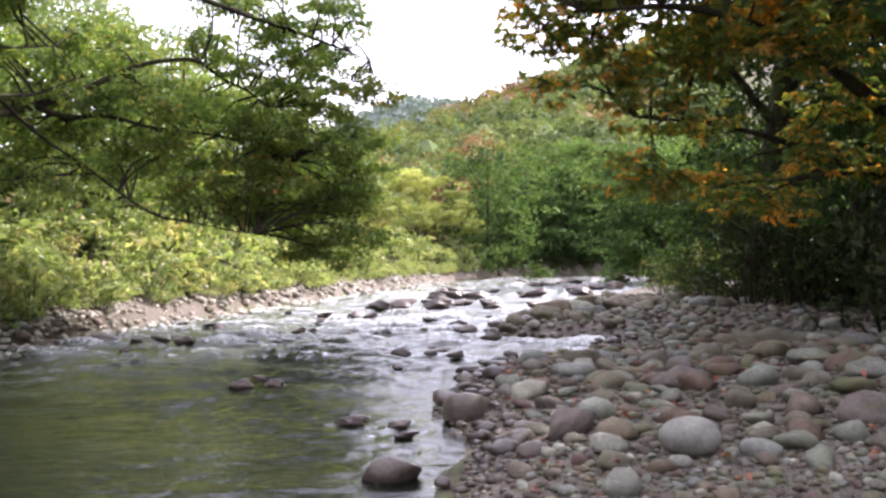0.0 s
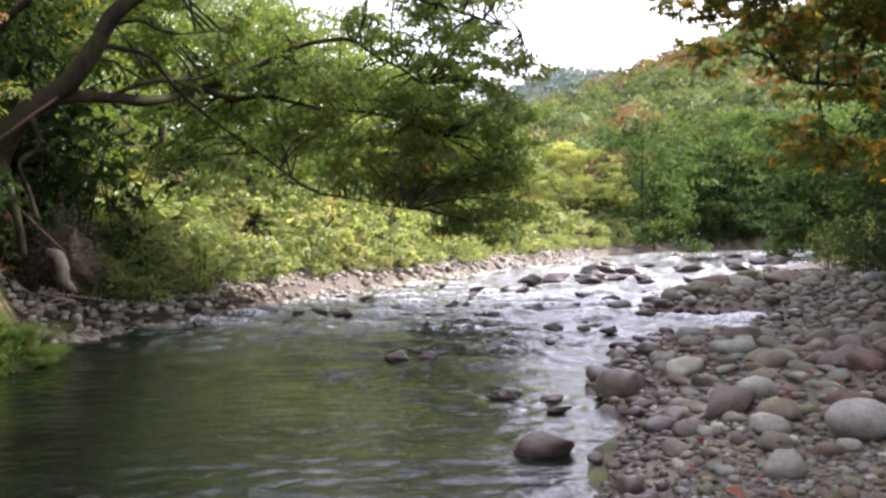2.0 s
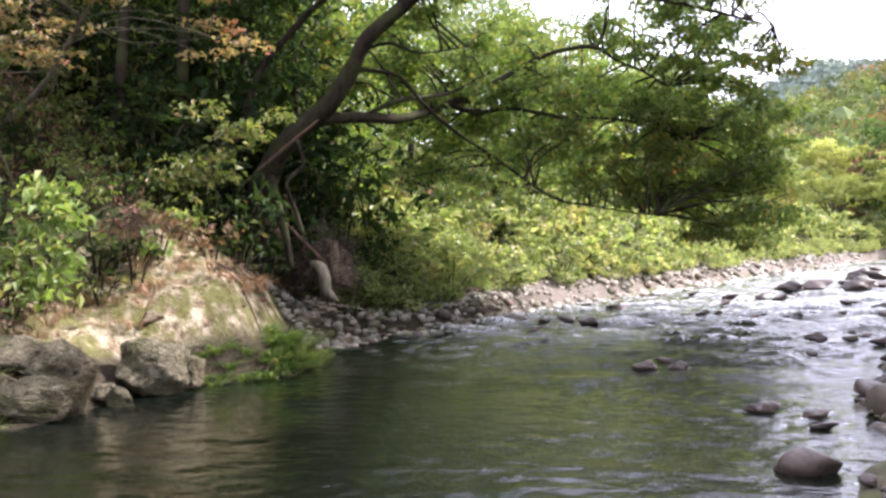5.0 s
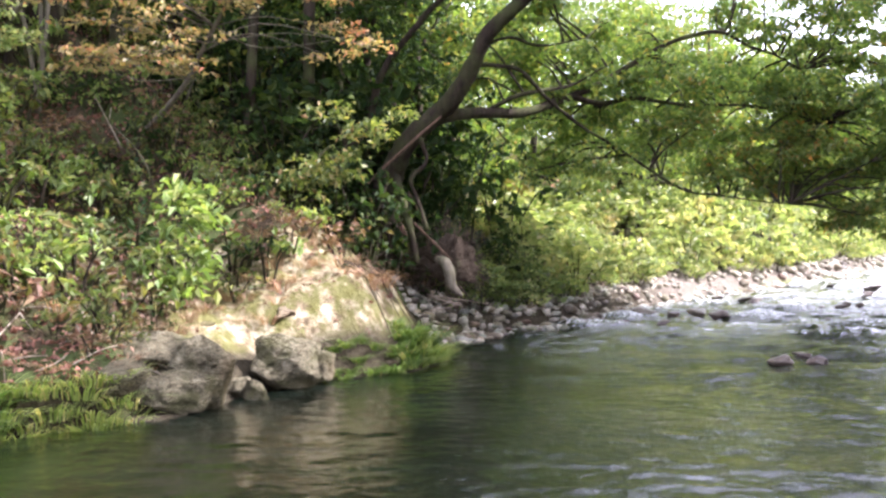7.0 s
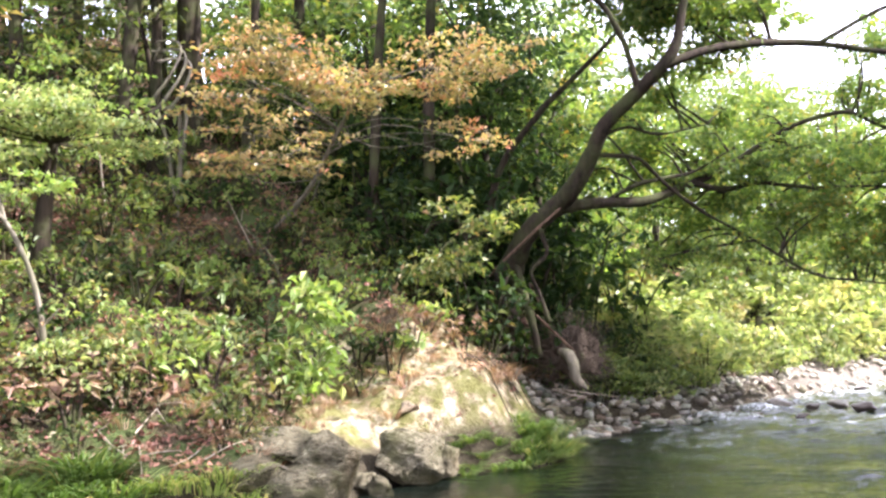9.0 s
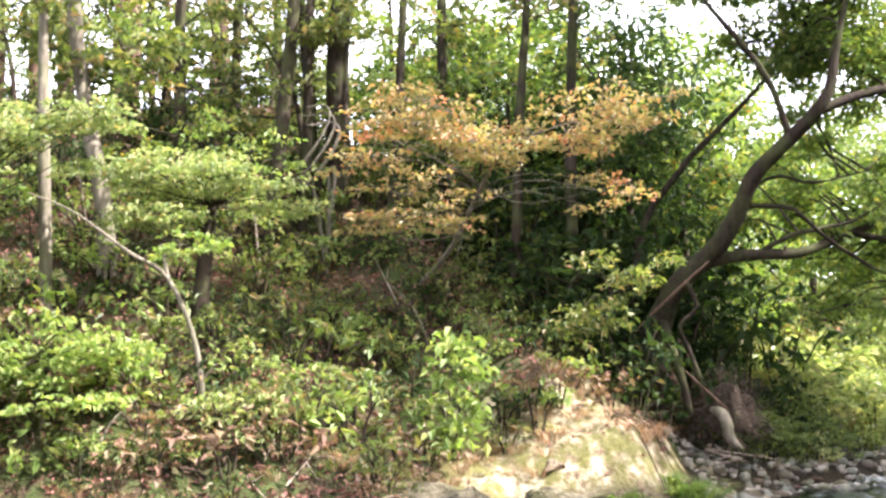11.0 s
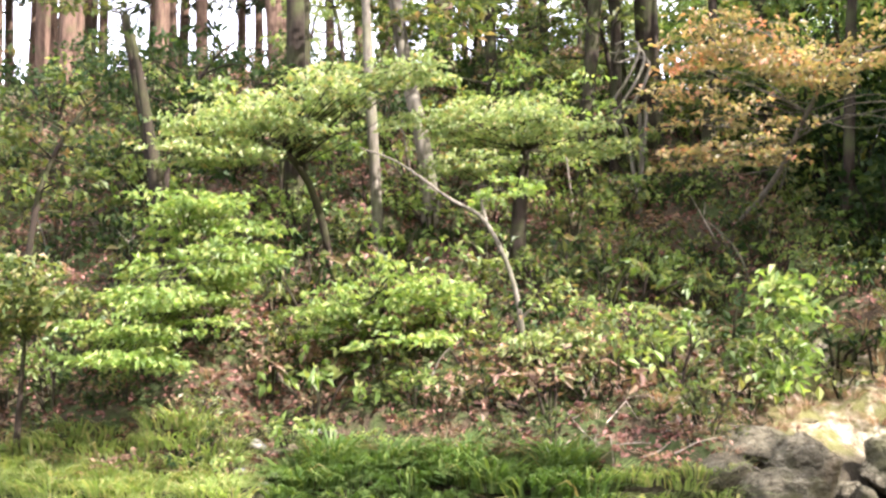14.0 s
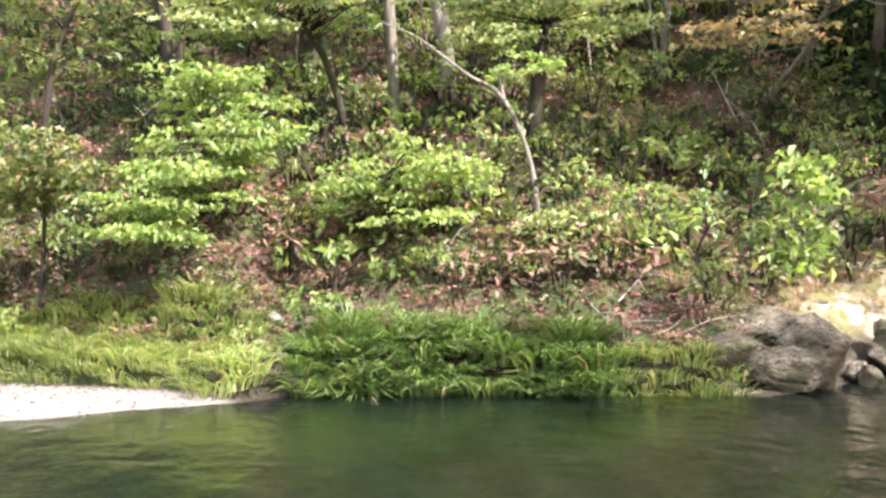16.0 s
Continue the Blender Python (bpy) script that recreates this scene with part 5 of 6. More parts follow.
hill_woods("left_hill_woods", "green woods on the slope behind the far bank", 303, 300, lambda r: (lambda y: (-r.uniform(0.0, 0.75) * y - 5, y))(r.uniform(70, 190)), 0.8, 2.6, 4.4, 110)

# ---- the steep bank's trees ----


def cedars():
    """The plantation on the crest."""
    rng = np.random.default_rng(401)

    def crest(r):
        y = r.uniform(-16, 15)
        return bank_left(y) - r.uniform(11.8, 26) , y
    kinds = []
    for i in range(4):
        h = rng.uniform(13, 16)
        clumps = []
        for q in range(30):
            a, z = q * 2.4, h * (0.42 + 0.58 * q / 30)
            r = (h - z) * 0.14 + 0.45
            clumps.append(((math.cos(a) * r, math.sin(a) * r, z), (r * 0.8, r * 0.8, 0.5)))
        for q in range(2):
            a, z = rng.uniform(0, 6.28), rng.uniform(3.5, 6)
            clumps.append(((math.cos(a) * 0.8, math.sin(a) * 0.8, z), (0.5, 0.5, 0.25)))
        b = rng.normal(size=2) * 0.15
        kinds.append(tree("cedar", (0, 0, -50), [([(0, 0, -0.4), (b[0], b[1], h * 0.4), (0, 0, h)], [rng.uniform(0.17, 0.22), 0.15, 0.02])], clumps,
                          "tall straight cedar with reddish bark on the crest", "leaf_cedar", "bark_cedar", 0.4, 9, "tree", "", 410 + i, width=0.3, droop=0.5, sides=8, twigs=0))
    for x, y in scatter(rng, 66, crest, 1.4):
        s = rng.uniform(0.85, 1.15)
        ob = copy_thing(kinds[int(rng.integers(4))], Matrix.LocRotScale(on_ground(x, y), Euler((rng.uniform(-0.03, 0.03), rng.uniform(-0.03, 0.03), rng.uniform(0, 6.28))), (s, s, s)))
        tagged(ob, group="cedars on the crest")
    finish_kinds(kinds)


cedars()


# added tree: its crown hangs above the view and darkens the steep bank
def canopy_tree():
    at = spot(54, 17.5)

    def P(a, d, e):
        q = polar(a, d, 1.7 + d * math.tan(radians(e)))
        return (q.x - at.x, q.y - at.y, q.z - at.z)
    rng = np.random.default_rng(431)
    limbs = [([(0, 0, -0.4), P(53.5, 17, 25), P(51, 15.5, 32), P(47, 13.5, 37)], [0.24, 0.2, 0.15, 0.06]),
             ([P(52.5, 16.5, 28), P(46, 15, 31), P(38, 13.5, 33)], [0.11, 0.08, 0.03])]
    clumps = []
    for _ in range(11):
        q = rng.uniform(0.7, 1.1)
        clumps.append((P(rng.uniform(31, 54), rng.uniform(10.5, 15.5), rng.uniform(29, 42)), (q, q, q * 0.5)))
    tree("canopy_tree", at, limbs, clumps, "tall leafy tree added to shade the steep bank from above the view", "leaf_oak", "bark", 0.2, 46, seed=432, twigs=1)


canopy_tree()


# second added tree, crown out of view, to shade the upper slope
def shade_crest_tree():
    at = on_ground(-15.6, 3.9)
    rng = np.random.default_rng(436)
    h = 12.4 - at.z
    limbs = [([(0, 0, -0.4), (0.2, 0, h * 0.5), (0.8, -0.2, h * 0.85), (2.2, -0.3, h)], [0.2, 0.16, 0.12, 0.06]),
             ([(0.8, -0.2, h * 0.85), (3.0, -1.6, h * 0.95), (5.5, -2.4, h * 0.9)], [0.09, 0.06, 0.02]),
             ([(0.8, -0.2, h * 0.85), (3.0, 0.9, h * 0.97), (5.8, 1.6, h * 0.92)], [0.09, 0.06, 0.02])]
    clumps = []
    for _ in range(58):
        q = rng.uniform(0.7, 1.1)
        clumps.append(((rng.uniform(1.8, 7.2), rng.uniform(-6.5, 2.4), rng.uniform(0.78, 1.02) * h), (q, q, q * 0.45)))
    tree("canopy_tree", at, limbs, clumps, "tall leafy tree on the crest, its unseen crown added to shade the slope", "leaf_bush", "bark", 0.2, 70, seed=437, twigs=1)


shade_crest_tree()


def slope_tree(name, label, path, rad, sprays, leaf, bark="bark_pale", size=0.1, density=95, seed=1, extra=(), fl=0.33, foot=True):
    """path and sprays in (degrees left of north, metres off, height); sprays are level layers of leaves."""
    a, d, _ = path[0]
    at = spot(a, d)

    def P(q):
        w = polar(*q)
        return (w.x - at.x, w.y - at.y, w.z - at.z)
    line = [P(q) for q in path]
    line[0] = (0, 0, -0.3)
    limbs = [(line, rad)] + [([P(q) for q in p], r) for p, r in extra]
    rng = np.random.default_rng(seed)
    clumps = []
    for (c, w, n) in sprays:
        c = np.array(P(c))
        for _ in range(n):
            r = rng.uniform(0.34, 0.6)
            clumps.append((tuple(c + rng.uniform(-1, 1, 3) * np.array(w)), (r, r, r * fl)))
    return tree(name, at, limbs, clumps, label, leaf, bark, size * 1.1, density * 1.35, seed=seed, width=0.5, flat=0.75, droop=0.15, twig=0.008, sides=9, twigs=2)


def elev(e, d):
    return 1.7 + d * math.tan(radians(e))


def steep_bank_trees():
    E = elev
    # straight pale trunks
    slope_tree("slope_tree", "slim straight pale-grey trunk on the steep bank", [(70.9, 14.3, 0), (70.9, 14.3, E(8, 14.3)), (71.2, 14.3, E(16.5, 14.3)), (71.5, 14.2, E(26, 14.2))], [0.1, 0.09, 0.085, 0.05],
               [((72, 14.0, E(26, 14)), (1.0, 1.0, 0.5), 8)], "leaf_wood", seed=501)
    slope_tree("slope_tree", "pale mottled trunk with climbing leaves", [(67.6, 15.0, 0), (67.8, 15.0, E(12, 15)), (69.0, 15.0, E(18, 15)), (69.8, 15, E(24, 15)), (70.2, 15, E(30, 15))], [0.16, 0.13, 0.125, 0.11, 0.07],
               [((68.8, 14.7, E(20.5, 14.7)), (1.1, 0.6, 0.7), 10), ((66.5, 14.6, E(20, 14.6)), (0.7, 0.5, 0.4), 6)], "leaf_bush", seed=502, size=0.17, density=50, fl=0.6)
    slope_tree("slope_tree", "brown leaning trunk with a flat leafy top", [(62.4, 13.8, 0), (62.2, 13.8, E(8, 13.8)), (61.6, 13.8, E(12.3, 13.8))], [0.14, 0.12, 0.08],
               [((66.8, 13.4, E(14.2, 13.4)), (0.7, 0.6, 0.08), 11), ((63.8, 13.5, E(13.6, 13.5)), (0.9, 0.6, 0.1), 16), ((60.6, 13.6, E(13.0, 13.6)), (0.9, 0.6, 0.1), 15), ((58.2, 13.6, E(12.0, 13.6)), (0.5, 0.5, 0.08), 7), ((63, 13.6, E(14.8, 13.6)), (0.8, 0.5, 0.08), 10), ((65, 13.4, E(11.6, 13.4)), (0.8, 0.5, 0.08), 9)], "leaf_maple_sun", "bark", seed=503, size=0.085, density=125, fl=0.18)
    # the bent sapling
    slope_tree("bent_sapling", "thin grey sapling bending over the slope", [(62.1, 12.4, 0), (62.6, 12.3, E(4, 12.3)), (64.2, 12.2, E(8.0, 12.2)), (66.5, 12.1, E(9.6, 12.1)), (69.5, 12, E(11.8, 12)), (72, 12, E(12.8, 12))], [0.045, 0.036, 0.03, 0.022, 0.014, 0.007],
               [((64.3, 12.1, E(9.5, 12.1)), (0.3, 0.2, 0.1), 3)], "leaf_maple", seed=504, extra=[([(64.2, 12.2, E(8, 12.2)), (64.6, 12.2, E(10, 12.2))], [0.03, 0.01]), ([(62.3, 12.4, E(2, 12.4)), (61.4, 12.3, E(3, 12.3))], [0.02, 0.008])])
    # bright maple with drooping fan
    slope_tree("bright_maple", "young maple with bright level sprays of leaves", [(83.2, 14.6, 0), (84.0, 14.4, E(10, 14.4)), (84.6, 14.3, E(14, 14.3)), (85.5, 14.2, E(19, 14.2))], [0.13, 0.11, 0.08, 0.04],
               [((82.0, 12.6, E(8.3, 12.6)), (0.8, 0.5, 0.22), 16), ((80.5, 12.3, E(6.2, 12.3)), (1.0, 0.5, 0.3), 24), ((82.5, 12.0, E(4.5, 12)), (0.9, 0.5, 0.3), 24), ((84.0, 11.8, E(2.8, 11.8)), (0.8, 0.4, 0.25), 20), ((86.6, 11.6, E(1.2, 11.6)), (0.6, 0.4, 0.25), 14), ((84.2, 11.6, E(0.2, 11.6)), (0.3, 0.3, 0.15), 6)],
               "leaf_maple", "bark", seed=505, size=0.095, density=115, fl=0.24, extra=[([(84, 14.4, E(9, 14.4)), (82.5, 13.2, E(7.5, 13.2)), (82, 12.2, E(5.5, 12.2))], [0.05, 0.035, 0.012])])
    slope_tree("yellow_maple", "maple with level sprays, sunlight put into the leaf colour, some leaves yellowing", [(73.5, 14.2, 0), (74.5, 14.0, E(9, 14)), (76, 13.7, E(12, 13.7)), (78.5, 13.4, E(13.3, 13.4)), (81.5, 13.2, E(13.4, 13.2))], [0.07, 0.06, 0.05, 0.03, 0.012],
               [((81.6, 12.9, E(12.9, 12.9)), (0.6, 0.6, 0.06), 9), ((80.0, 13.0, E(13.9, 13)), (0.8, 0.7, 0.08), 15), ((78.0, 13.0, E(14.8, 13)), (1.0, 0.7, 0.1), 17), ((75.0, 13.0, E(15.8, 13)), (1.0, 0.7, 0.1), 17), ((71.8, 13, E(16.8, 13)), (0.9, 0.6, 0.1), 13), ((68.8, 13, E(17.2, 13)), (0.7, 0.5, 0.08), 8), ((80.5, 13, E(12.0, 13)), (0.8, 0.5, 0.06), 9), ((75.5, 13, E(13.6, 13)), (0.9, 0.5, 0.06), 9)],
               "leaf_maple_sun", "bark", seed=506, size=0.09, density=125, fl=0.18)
    slope_tree("dark_tree", "dark leaning trunk at the wood's edge", [(83.5, 15.5, 0), (84.6, 15.3, E(13, 15.3)), (86, 15, E(20, 15))], [0.12, 0.1, 0.07],
               [((87, 14.6, E(21, 14.6)), (1, 0.8, 0.5), 8)], "leaf_bush", "bark", seed=507)
    # low maples on the slope
    slope_tree("slope_maple", "low bright maple bush above the sedge", [(70, 12.6, 0), (70.5, 12.4, E(2, 12.4)), (71, 12.2, E(4, 12.2))], [0.04, 0.03, 0.01],
               [((68.0, 11.9, E(3.2, 11.9)), (0.6, 0.4, 0.25), 11), ((71.0, 11.9, E(3.8, 11.9)), (0.6, 0.4, 0.3), 11), ((73.5, 11.9, E(2.4, 11.9)), (0.6, 0.4, 0.3), 11), ((69.8, 11.8, E(1.5, 11.8)), (0.8, 0.4, 0.25), 8)], "leaf_maple", "bark", seed=508, size=0.1, density=95, fl=0.28)
    slope_tree("slope_maple", "green maple bush at the edge of the wood", [(91.5, 12.8, 0), (91, 12.5, E(3, 12.5))], [0.05, 0.02],
               [((90.0, 12.2, E(3.4, 12.2)), (0.8, 0.5, 0.3), 12), ((93, 12.2, E(3.8, 12.2)), (0.9, 0.5, 0.4), 14)], "leaf_bush", "bark", seed=509, size=0.11, density=90, fl=0.4)
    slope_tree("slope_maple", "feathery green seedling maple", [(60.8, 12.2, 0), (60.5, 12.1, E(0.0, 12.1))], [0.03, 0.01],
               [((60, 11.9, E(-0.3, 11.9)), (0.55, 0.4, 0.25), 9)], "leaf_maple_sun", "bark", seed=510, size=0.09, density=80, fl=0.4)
    slope_tree("vine_shrub", "light green vine leaves hanging on the soil face", [(47.5, 12.5, 0), (47.6, 12.3, E(2, 12.3))], [0.03, 0.01],
               [((47.2, 12.0, E(1.2, 12)), (0.25, 0.3, 0.5), 5), ((48.2, 12.0, E(-1.0, 12)), (0.3, 0.3, 0.25), 4), ((46.6, 12.2, E(3.4, 12.2)), (0.2, 0.3, 0.4), 3)], "leaf_maple", "bark", seed=511, size=0.15, density=30, fl=0.7)
    slope_tree("slope_maple", "bright leafy branch beside the leaning tree", [(37.9, 15.6, 0), (38.2, 15.2, E(3, 15.2)), (37.5, 14.2, E(6, 14.2))], [0.025, 0.02, 0.01],
               [((37.0, 13.0, E(7.2, 13)), (0.6, 0.4, 0.3), 6), ((38.8, 13, E(5.5, 13)), (0.5, 0.4, 0.3), 4)], "leaf_bush", "bark", seed=512, size=0.11, density=80, fl=0.5)
    # red maple
    slope_tree("red_maple", "maple with orange and red autumn leaves on the slope", [(49.5, 16.0, 0), (48.2, 15.4, E(8.2, 15.4)), (46.6, 14.8, E(10.2, 14.8)), (45.0, 14.3, E(13.2, 14.3)), (43.0, 14.0, E(15.5, 14)), (38, 13.8, E(17, 13.8))], [0.05, 0.045, 0.04, 0.035, 0.025, 0.01],
               [((51.5, 13.4, E(17.5, 13.4)), (0.75, 0.5, 0.3), 12), ((48.5, 13.3, E(16.3, 13.3)), (0.8, 0.5, 0.3), 13), ((45, 13.3, E(15.6, 13.3)), (0.8, 0.5, 0.3), 13), ((41, 13.3, E(16.0, 13.3)), (0.9, 0.5, 0.35), 14), ((37, 13.4, E(16.6, 13.4)), (0.9, 0.5, 0.3), 13), ((48.5, 13.2, E(12.3, 13.2)), (0.7, 0.5, 0.35), 12), ((50.5, 13.2, E(11.5, 13.2)), (0.4, 0.4, 0.2), 4), ((52.5, 13.3, E(14.6, 13.3)), (0.4, 0.4, 0.3), 5), ((36, 13.5, E(12.5, 13.5)), (0.6, 0.4, 0.3), 5)],
               "leaf_red", "bark_pale", seed=513, size=0.09, density=85, fl=0.22)
    # darker trunks of the wood's edge
    for i, (a, d, r, a2) in enumerate([(58.6, 16.5, 0.16, 56.5), (56.2, 17, 0.12, 55.5), (54.8, 17.5, 0.1, 56), (63.5, 18, 0.15, 63.5), (60.5, 18.5, 0.12, 60), (75.5, 17.5, 0.12, 75), (51, 17, 0.11, 49.5), (43.5, 16, 0.1, 41.5), (40, 16.5, 0.12, 38.5), (47.5, 18, 0.14, 47)]):
        slope_tree("wood_edge_tree", "dark crooked trunk at the edge of the wood", [(a, d, 0), ((a + a2) / 2, d, E(16, d)), (a2, d, E(24, d)), (a2 - 1, d, E(33, d))], [r, r * 0.85, r * 0.7, r * 0.3],
                   [((a2, d - 0.5, E(28, d)), (1.6, 1.2, 0.8), 6), ((a2 - 3, d - 1, E(24, d - 1)), (1.2, 1.0, 0.5), 5)], "leaf_bush", "bark", seed=520 + i, size=0.14, density=60, fl=0.5)


steep_bank_trees()


def slope_details():
    """Vines, dead sticks and thin stems between the trees."""
    rng = np.random.default_rng(571)
    at = spot(55.4, 16.2)
    vine = thing("climbing_vine", at, "thick curling vine looping beside the crest trunks", "vine")
    for j in range(3):
        pts = []
        for q in range(12):
            a = q * 0.85 + j
            pts.append((0.45 * math.cos(a) * (1 - q / 22) + 0.12 * j, 0.3 * math.sin(a), elev(12.6, 16.2) - at.z + 0.16 * q + 0.3 * math.sin(a)))
        pts[0] = (0.1 * j, 0.1, -0.2)
        v, f = tube(pts, [0.035, 0.03, 0.014], 6, 4)
        part("stem", mesh_of("stem", v, f, "bark_pale", True), vine)
    for i in range(46):
        y = rng.uniform(-7, 13.5)
        d = rng.uniform(3.2 if y > 6 else 2.0, 11.0)
        x = float(bank_left(y)) - d
        h, w = rng.uniform(0.5, 2.0), rng.uniform(0, 6.28)
        lean = rng.uniform(0.1, 0.9)
        e = (math.cos(w) * h * lean, math.sin(w) * h * lean, h * (1.1 - 0.6 * lean))
        v, f = tube([(0, 0, -0.1), (e[0] * 0.45 + rng.uniform(-0.1, 0.1), e[1] * 0.45, e[2] * 0.55), e], [0.018, 0.013, 0.005], 5, 4)
        v2, f2 = tube([(e[0] * 0.5, e[1] * 0.5, e[2] * 0.55), (e[0] * 0.6 + rng.uniform(-0.3, 0.3), e[1] * 0.6 + rng.uniform(-0.3, 0.3), e[2] * 0.85)], [0.009, 0.004], 4, 3)
        ob = new("bare_stem", mesh_of("bare_stem", *joined([(v, f), (v2, f2)]), ("bark_pale", "wood_dead", "bark")[i % 3], True))
        ob.location = on_ground(x, y)
        tagged(ob, "thin bare stem standing in the undergrowth", "stem", "bare stems on the steep bank")


slope_details()


def understory():
    """Small layered trees under the wood."""
    rng = np.random.default_rng(551)
    kinds = []
    for i in range(6):
        h = rng.uniform(2.2, 3.4)
        limbs = [([(0, 0, -0.3), (0.1, 0.05, h * 0.5), (0.5, -0.1, h * 0.85), (0.9, -0.1, h)], [0.05, 0.04, 0.025, 0.01])]
        clumps = []
        for q in range(17):
            a, z = q * 2.4, h * (0.4 + 0.6 * q / 17)
            w = rng.uniform(0.4, 1.25)
            r = rng.uniform(0.35, 0.6)
            clumps.append(((0.4 + math.cos(a) * w, math.sin(a) * w, z), (r, r, r * 0.3)))
        kinds.append(tree("understory_tree", (0, 0, -50), limbs, clumps, "small tree with layered green leaves on the steep bank", ("leaf_bush", "leaf_maple", "leaf_wood", "leaf_bush", "leaf_oak", "leaf_shade_dark")[i], "bark", 0.14, 70, seed=560 + i, flat=0.7, twig=0.012, sides=7, twigs=1))

    def where(r):
        y = r.uniform(5.5, 15.5) if r.uniform() < 0.8 else r.uniform(-8, 5.5)
        d = r.uniform(5.0, 13 if y > 5.5 else 6.5)
        return bank_left(y) - d, y
    spread_kind(kinds, scatter(rng, 32, where, 1.2), rng, "small trees on the steep bank", (0.8, 1.3))

    def near_root(r):
        y = r.uniform(11, 16.5)
        return bank_left(y) - r.uniform(2.0, 6.0), y
    # only the dark-leaved kind here, as shade by the leaning tree's foot
    spread_kind(kinds[5:], scatter(rng, 9, near_root, 1.1), rng, "small trees on the steep bank", (0.7, 1.1))
    finish_kinds(kinds)


understory()

# ---- sticks on the terrace ----


def driftwood():
    rng = np.random.default_rng(601)
    for i in range(34):
        a, d = rng.uniform(48, 60), rng.uniform(10.6, 12.4)
        p = polar(a, d)
        ln, w = rng.uniform(0.25, 0.9), rng.uniform(0, 6.28)
        e = np.array([math.cos(w), math.sin(w)]) * ln / 2
        pts = []
        for t in (-1, 0, 1):
            x, y = p.x + e[0] * t, p.y + e[1] * t
            pts.append((x - p.x, y - p.y, float(ground_z(x, y)) + 0.025 + 0.02 * rng.uniform() - float(ground_z(p.x, p.y))))
        v, f = tube(pts, [0.010, 0.008, 0.004], 5, 3)
        ob = new("stick", mesh_of("stick", v, f, "wood_dead", True))
        ob.location = on_ground(p.x, p.y)
        tagged(ob, "dry bleached stick lying on the bank", "stick", "driftwood on the bank")


driftwood()

# ---- cobbles ----


def cobbles():
    rng = np.random.default_rng(701)
    ob = thing("gravel_bar", (0, 0, 0), "bar of grey and brown river cobbles", "gravel bar", "", "structure")
    kinds = [mesh_of("cobble", *stone(rng, 2, 0.62, 12, 0.03), "stone", True) for _ in range(14)]
    soaked = [mesh_of("cobble", *stone(rng, 2, 0.6, 12, 0.03), "stone_wet", True) for _ in range(6)]
    placed, cells = [], {}

    def free(x, y, r):
        cx, cy = int(x / 0.5), int(y / 0.5)
        for i in range(cx - 1, cx + 2):
            for j in range(cy - 1, cy + 2):
                for (u, w, q) in cells.get((i, j), ()):
                    if (u - x) ** 2 + (w - y) ** 2 < ((q + r) * 0.80) ** 2:
                        return False
        cells.setdefault((cx, cy), []).append((x, y, r))
        return True
    free(1.78, 6.75, 0.26)
    n_big = [0.30, 0.23, 0.16, 0.125, 0.095, 0.072, 0.052]
    tries = [90, 480, 1900, 4500, 9000, 14000, 18000]
    for r0, n in zip(n_big, tries):
        for _ in range(n):
            y = 4.5 + 27 * rng.uniform() ** 1.35
            d = rng.uniform(-0.12, 9.6)
            x = float(bank_right(y)) + d
            if abs(x) > 0.62 * y + 1.5:
                continue
            r = r0 * rng.uniform(0.8, 1.2)
            if y < 7.6 - 0.22 * x and r > 0.05 + 0.11 * max(0.0, (y - 5.0) / 4) ** 1.5 and rng.uniform() < 0.93:
                continue
            if d < r0 * 0.6 and y < 9 or d < 0 and rng.uniform() < 0.5:
                continue
            if y > 16 and r < 0.07:
                continue
            if free(x, y, r):
                placed.append((x, y, r))
    placed.sort(key=lambda p: math.hypot(p[0] - 1.5, p[1] - 5.0) - 9 * p[2])
    rest, damp = [], []
    for i, (x, y, r) in enumerate(placed):
        z = float(ground_z(x, y)) + r * 0.22
        a, ti = rng.uniform(0, 6.28), (rng.uniform(-0.25, 0.25), rng.uniform(-0.25, 0.25))
        if i < 300:
            o = new("cobble", soaked[i % 6] if x - float(bank_right(y)) < 0.45 else kinds[i % 14])
            o.location, o.rotation_euler, o.scale = (x, y, z), (*ti, a), (r, r, r)
            o.parent = ob
        else:
            v, f = stone(rng, 2 if r > 0.13 and y < 16 else 1, 0.5, 10, 0.03)
            (damp if x - float(bank_right(y)) < 0.4 + 0.02 * y else rest).append((turn(v * r, a, ti) + [x, y, z], f))
    tagged(part("cobble_bed", mesh_of("cobble_bed", *joined(rest), "stone", True), ob), kind="stuff")
    tagged(part("cobble_bed", mesh_of("cobble_bed", *joined(damp), "stone_wet", True), ob, "dark wet stones at the waterline"), kind="stuff")
    # small gravel
    grit = []
    for _ in range(9000):
        y = 3.6 + 8.5 * rng.uniform() ** 1.3
        x = float(bank_right(y)) + rng.uniform(0.0, 6.5)
        if abs(x) > 0.62 * y + 0.5:
            continue
        r = 0.012 + 0.035 * rng.uniform() ** 2.2
        v, f = BALLS[1]
        v = v[:] * [1, rng.uniform(0.6, 0.95), rng.uniform(0.4, 0.75)] * (1 + rng.normal(size=(len(v), 1)) * 0.10)
        grit.append((turn(v * r, rng.uniform(0, 6.28)) + [x, y, float(ground_z(x, y)) + r * 0.2], f))
    tagged(part("pebble_bed", mesh_of("pebble_bed", *joined(grit), "stone", True), ob), kind="stuff")
    # fallen leaves on the bar
    n = 260
    y = rng.uniform(5, 16, n)
    x = bank_right(y) + rng.uniform(0.5, 8, n)
    p = np.stack([x, y, ground_z(x, y) + rng.uniform(0.03, 0.12, n)], 1)
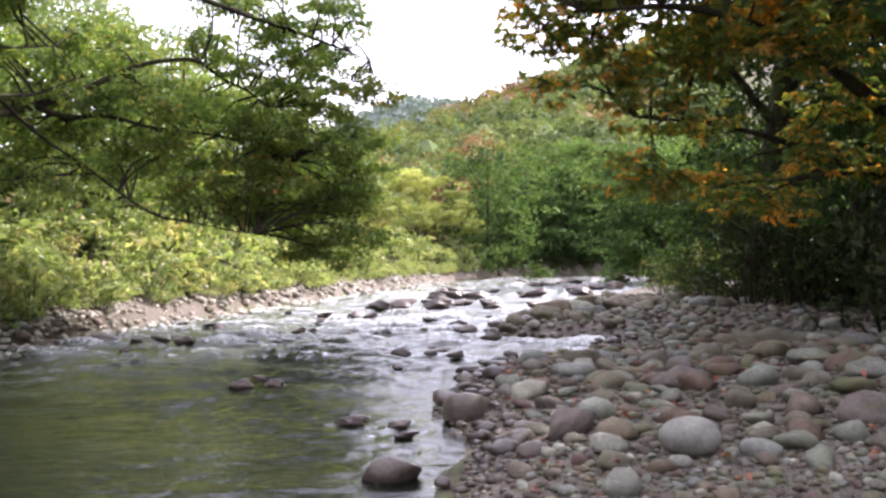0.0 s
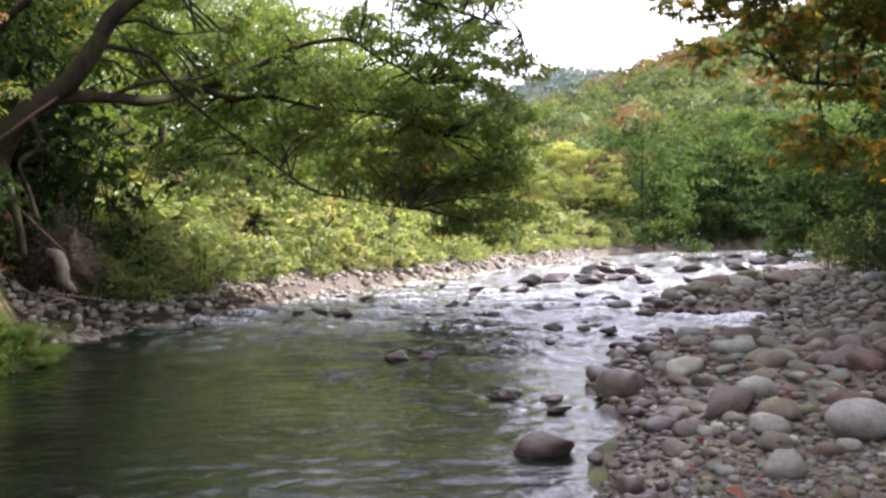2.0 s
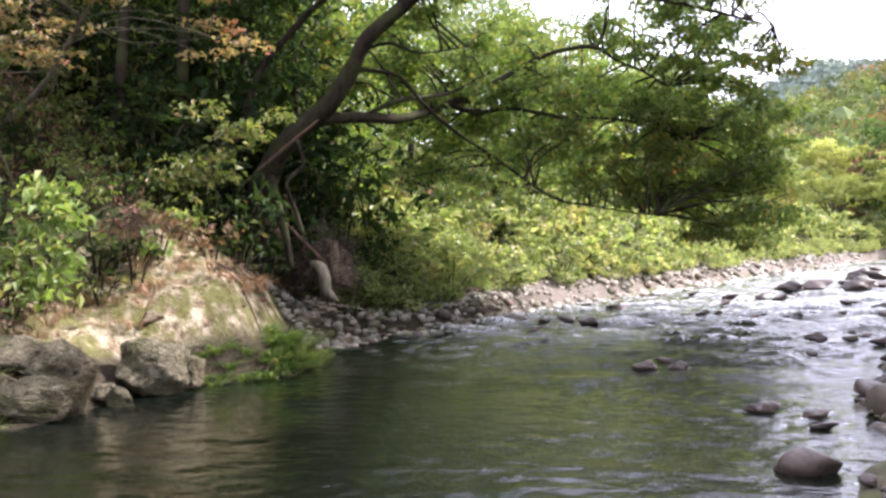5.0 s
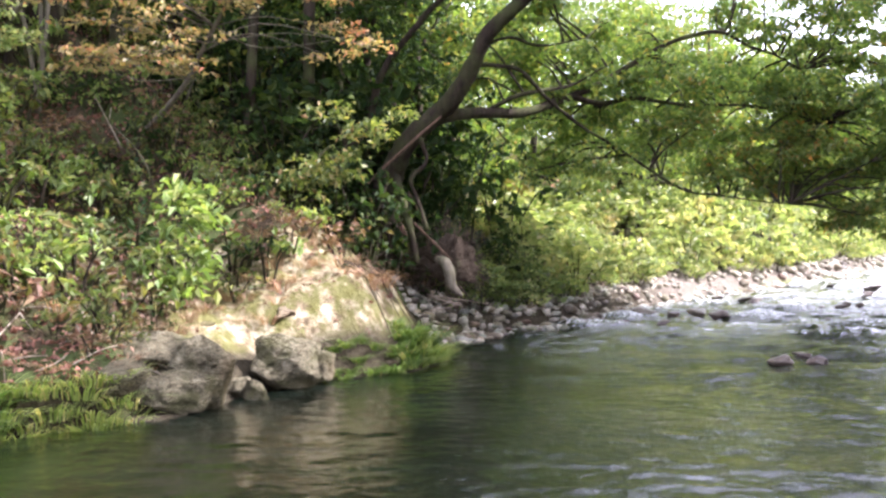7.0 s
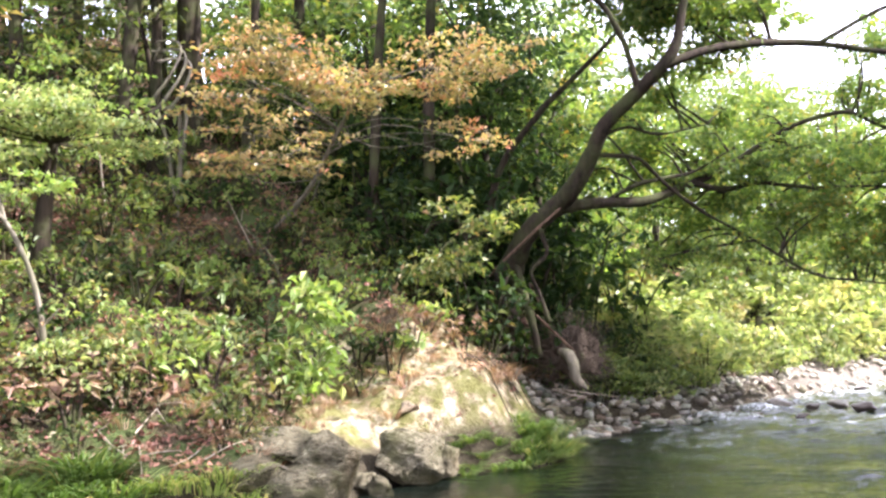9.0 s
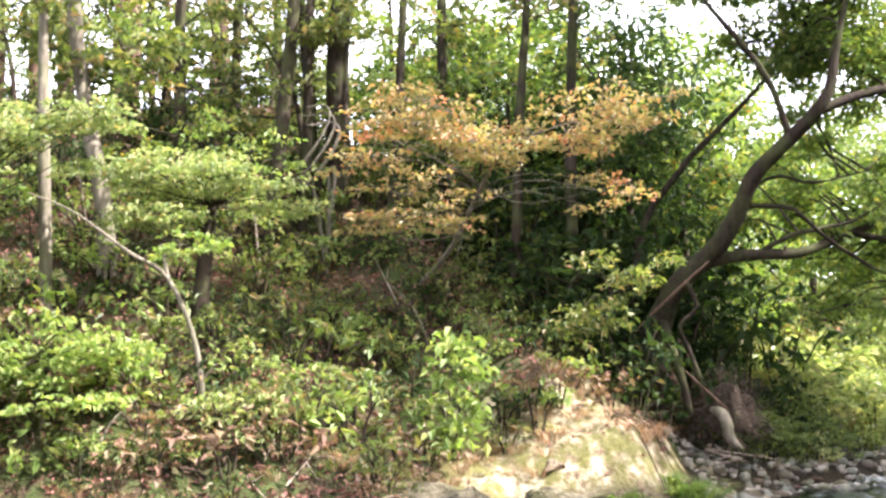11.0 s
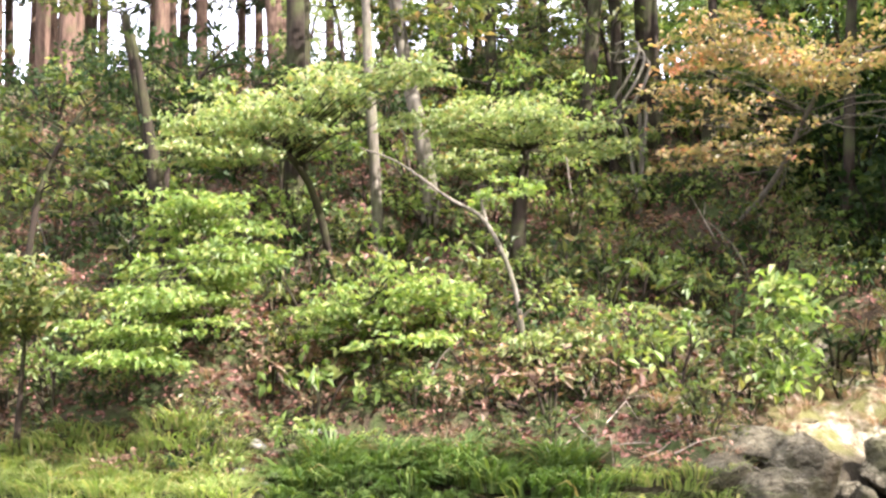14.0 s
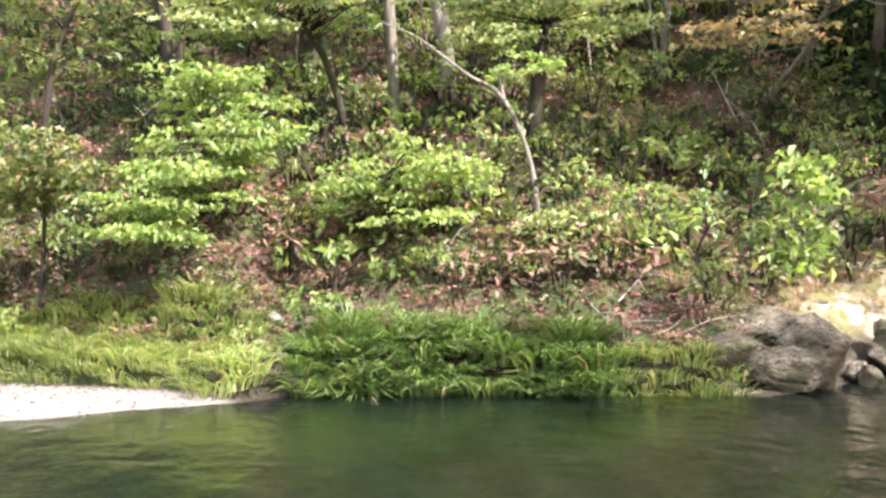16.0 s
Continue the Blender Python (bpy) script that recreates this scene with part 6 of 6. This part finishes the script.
    G["leaf_rust"] = leaf_material("leaf_rust", [(0, (0.12, 0.055, 0.03)), (0.6, (0.22, 0.09, 0.04)), (1, (0.30, 0.20, 0.09))], trans=0.1, gloss=0.6)
    v, f = leaf_cloud(rng, p, rng.normal(size=(n, 3)) * [1, 1, 0.3], np.full(n, 0.11), 0.55, 0.8)
    tagged(new("fallen_leaves", mesh_of("fallen_leaves", v, f, "leaf_rust")), "rust-coloured fallen leaves among the cobbles", "leaf litter", "", "stuff")
    # pale stones along the far bank
    bank = thing("far_bank_stones", (0, 0, 0), "line of pale stones along the far waterline", "stones", "", "structure")
    kp = [mesh_of("stone", *stone(rng, 2, 0.6, 8, 0.03), "stone_pale", True) for _ in range(6)]
    kw = [mesh_of("stone", *stone(rng, 2, 0.6, 8, 0.03), "stone", True) for _ in range(4)]
    for i in range(290):
        y = 13.5 + 34 * rng.uniform() ** 1.5
        d = rng.uniform(-0.35, 1.5)
        x = float(bank_left(y)) - d
        r = rng.uniform(0.06, 0.17) * (1 if y < 26 else 1.4)
        o = new("stone", kp[i % 6] if d > 0.3 and y > 18 else kw[i % 4])
        o.location, o.rotation_euler, o.scale = (x, y, max(float(ground_z(x, y)), float(water_z(y)) - 0.05) + r * 0.2), (rng.uniform(-0.3, 0.3), rng.uniform(-0.3, 0.3), rng.uniform(0, 6.28)), (r, r, r)
        o.parent = bank
    more = []
    for _ in range(1500):
        y = 13.2 + 40 * rng.uniform() ** 1.4
        x = float(bank_left(y)) - rng.uniform(-0.3, 1.3)
        r = rng.uniform(0.05, 0.14) * (1 if y < 26 else 1.4)
        v, f = stone(rng, 1, 0.6, 6, 0.02)
        more.append((turn(v * r, rng.uniform(0, 6.28)) + [x, y, max(float(ground_z(x, y)), float(water_z(y)) - 0.05) + r * 0.2], f))
    dark = []
    for _ in range(420):
        y = rng.uniform(13.4, 20.5)
        x = float(bank_left(y)) - rng.uniform(-0.4, 1.6)
        r = rng.uniform(0.06, 0.17)
        v, f = stone(rng, 2 if r > 0.1 else 1, 0.6, 10, 0.03)
        dark.append((turn(v * r, rng.uniform(0, 6.28), (rng.uniform(-0.3, 0.3), 0)) + [x, y, max(float(ground_z(x, y)), float(water_z(y)) - 0.05) + r * 0.25], f))
    tagged(part("stone_bed", mesh_of("stone_bed", *joined(dark), "stone", True), bank), kind="stuff")
    tagged(part("stone_bed", mesh_of("stone_bed", *joined(more), "stone_pale", True), bank), kind="stuff")
    # pebbles of the spit and stones at the left bank's foot
    sp = []
    for _ in range(1600):
        y = rng.uniform(-3.5, 1.7)
        d = rng.uniform(0.02, 2.0)
        x = float(bank_left(y)) - d
        r = 0.008 + 0.02 * rng.uniform() ** 2
        if d > float(spit_width(y)):
            continue
        v, f = BALLS[1]
        sp.append((turn(v * [1, 0.8, 0.6] * r, rng.uniform(0, 6.28)) + [x, y, float(ground_z(x, y)) + r * 0.25], f))
    spit = thing("sand_spit", (0, 0, 0), "sunlit pale gravel spit at the pool's edge", "gravel bar", "", "structure")
    tagged(part("pebble_bed", mesh_of("pebble_bed", *joined(sp), "stone", True), spit), kind="stuff")
    for i, (a, d, r) in enumerate([(78.5, 11.6, 0.2), (77.2, 11.5, 0.14), (76.2, 11.3, 0.16), (79.3, 11.0, 0.12), (78.0, 10.6, 0.1), (77.0, 10.7, 0.13), (75.0, 11.6, 0.15), (74.0, 11.5, 0.12)]):
        boulder("bank_stone", spot(a, d, 0.03), (r, r * 0.8, r * 0.55), i * 0.9, "pale flat stone in the grassy bank", 720 + i, 2, "stone", "stone", "stones in the left bank")


cobbles()
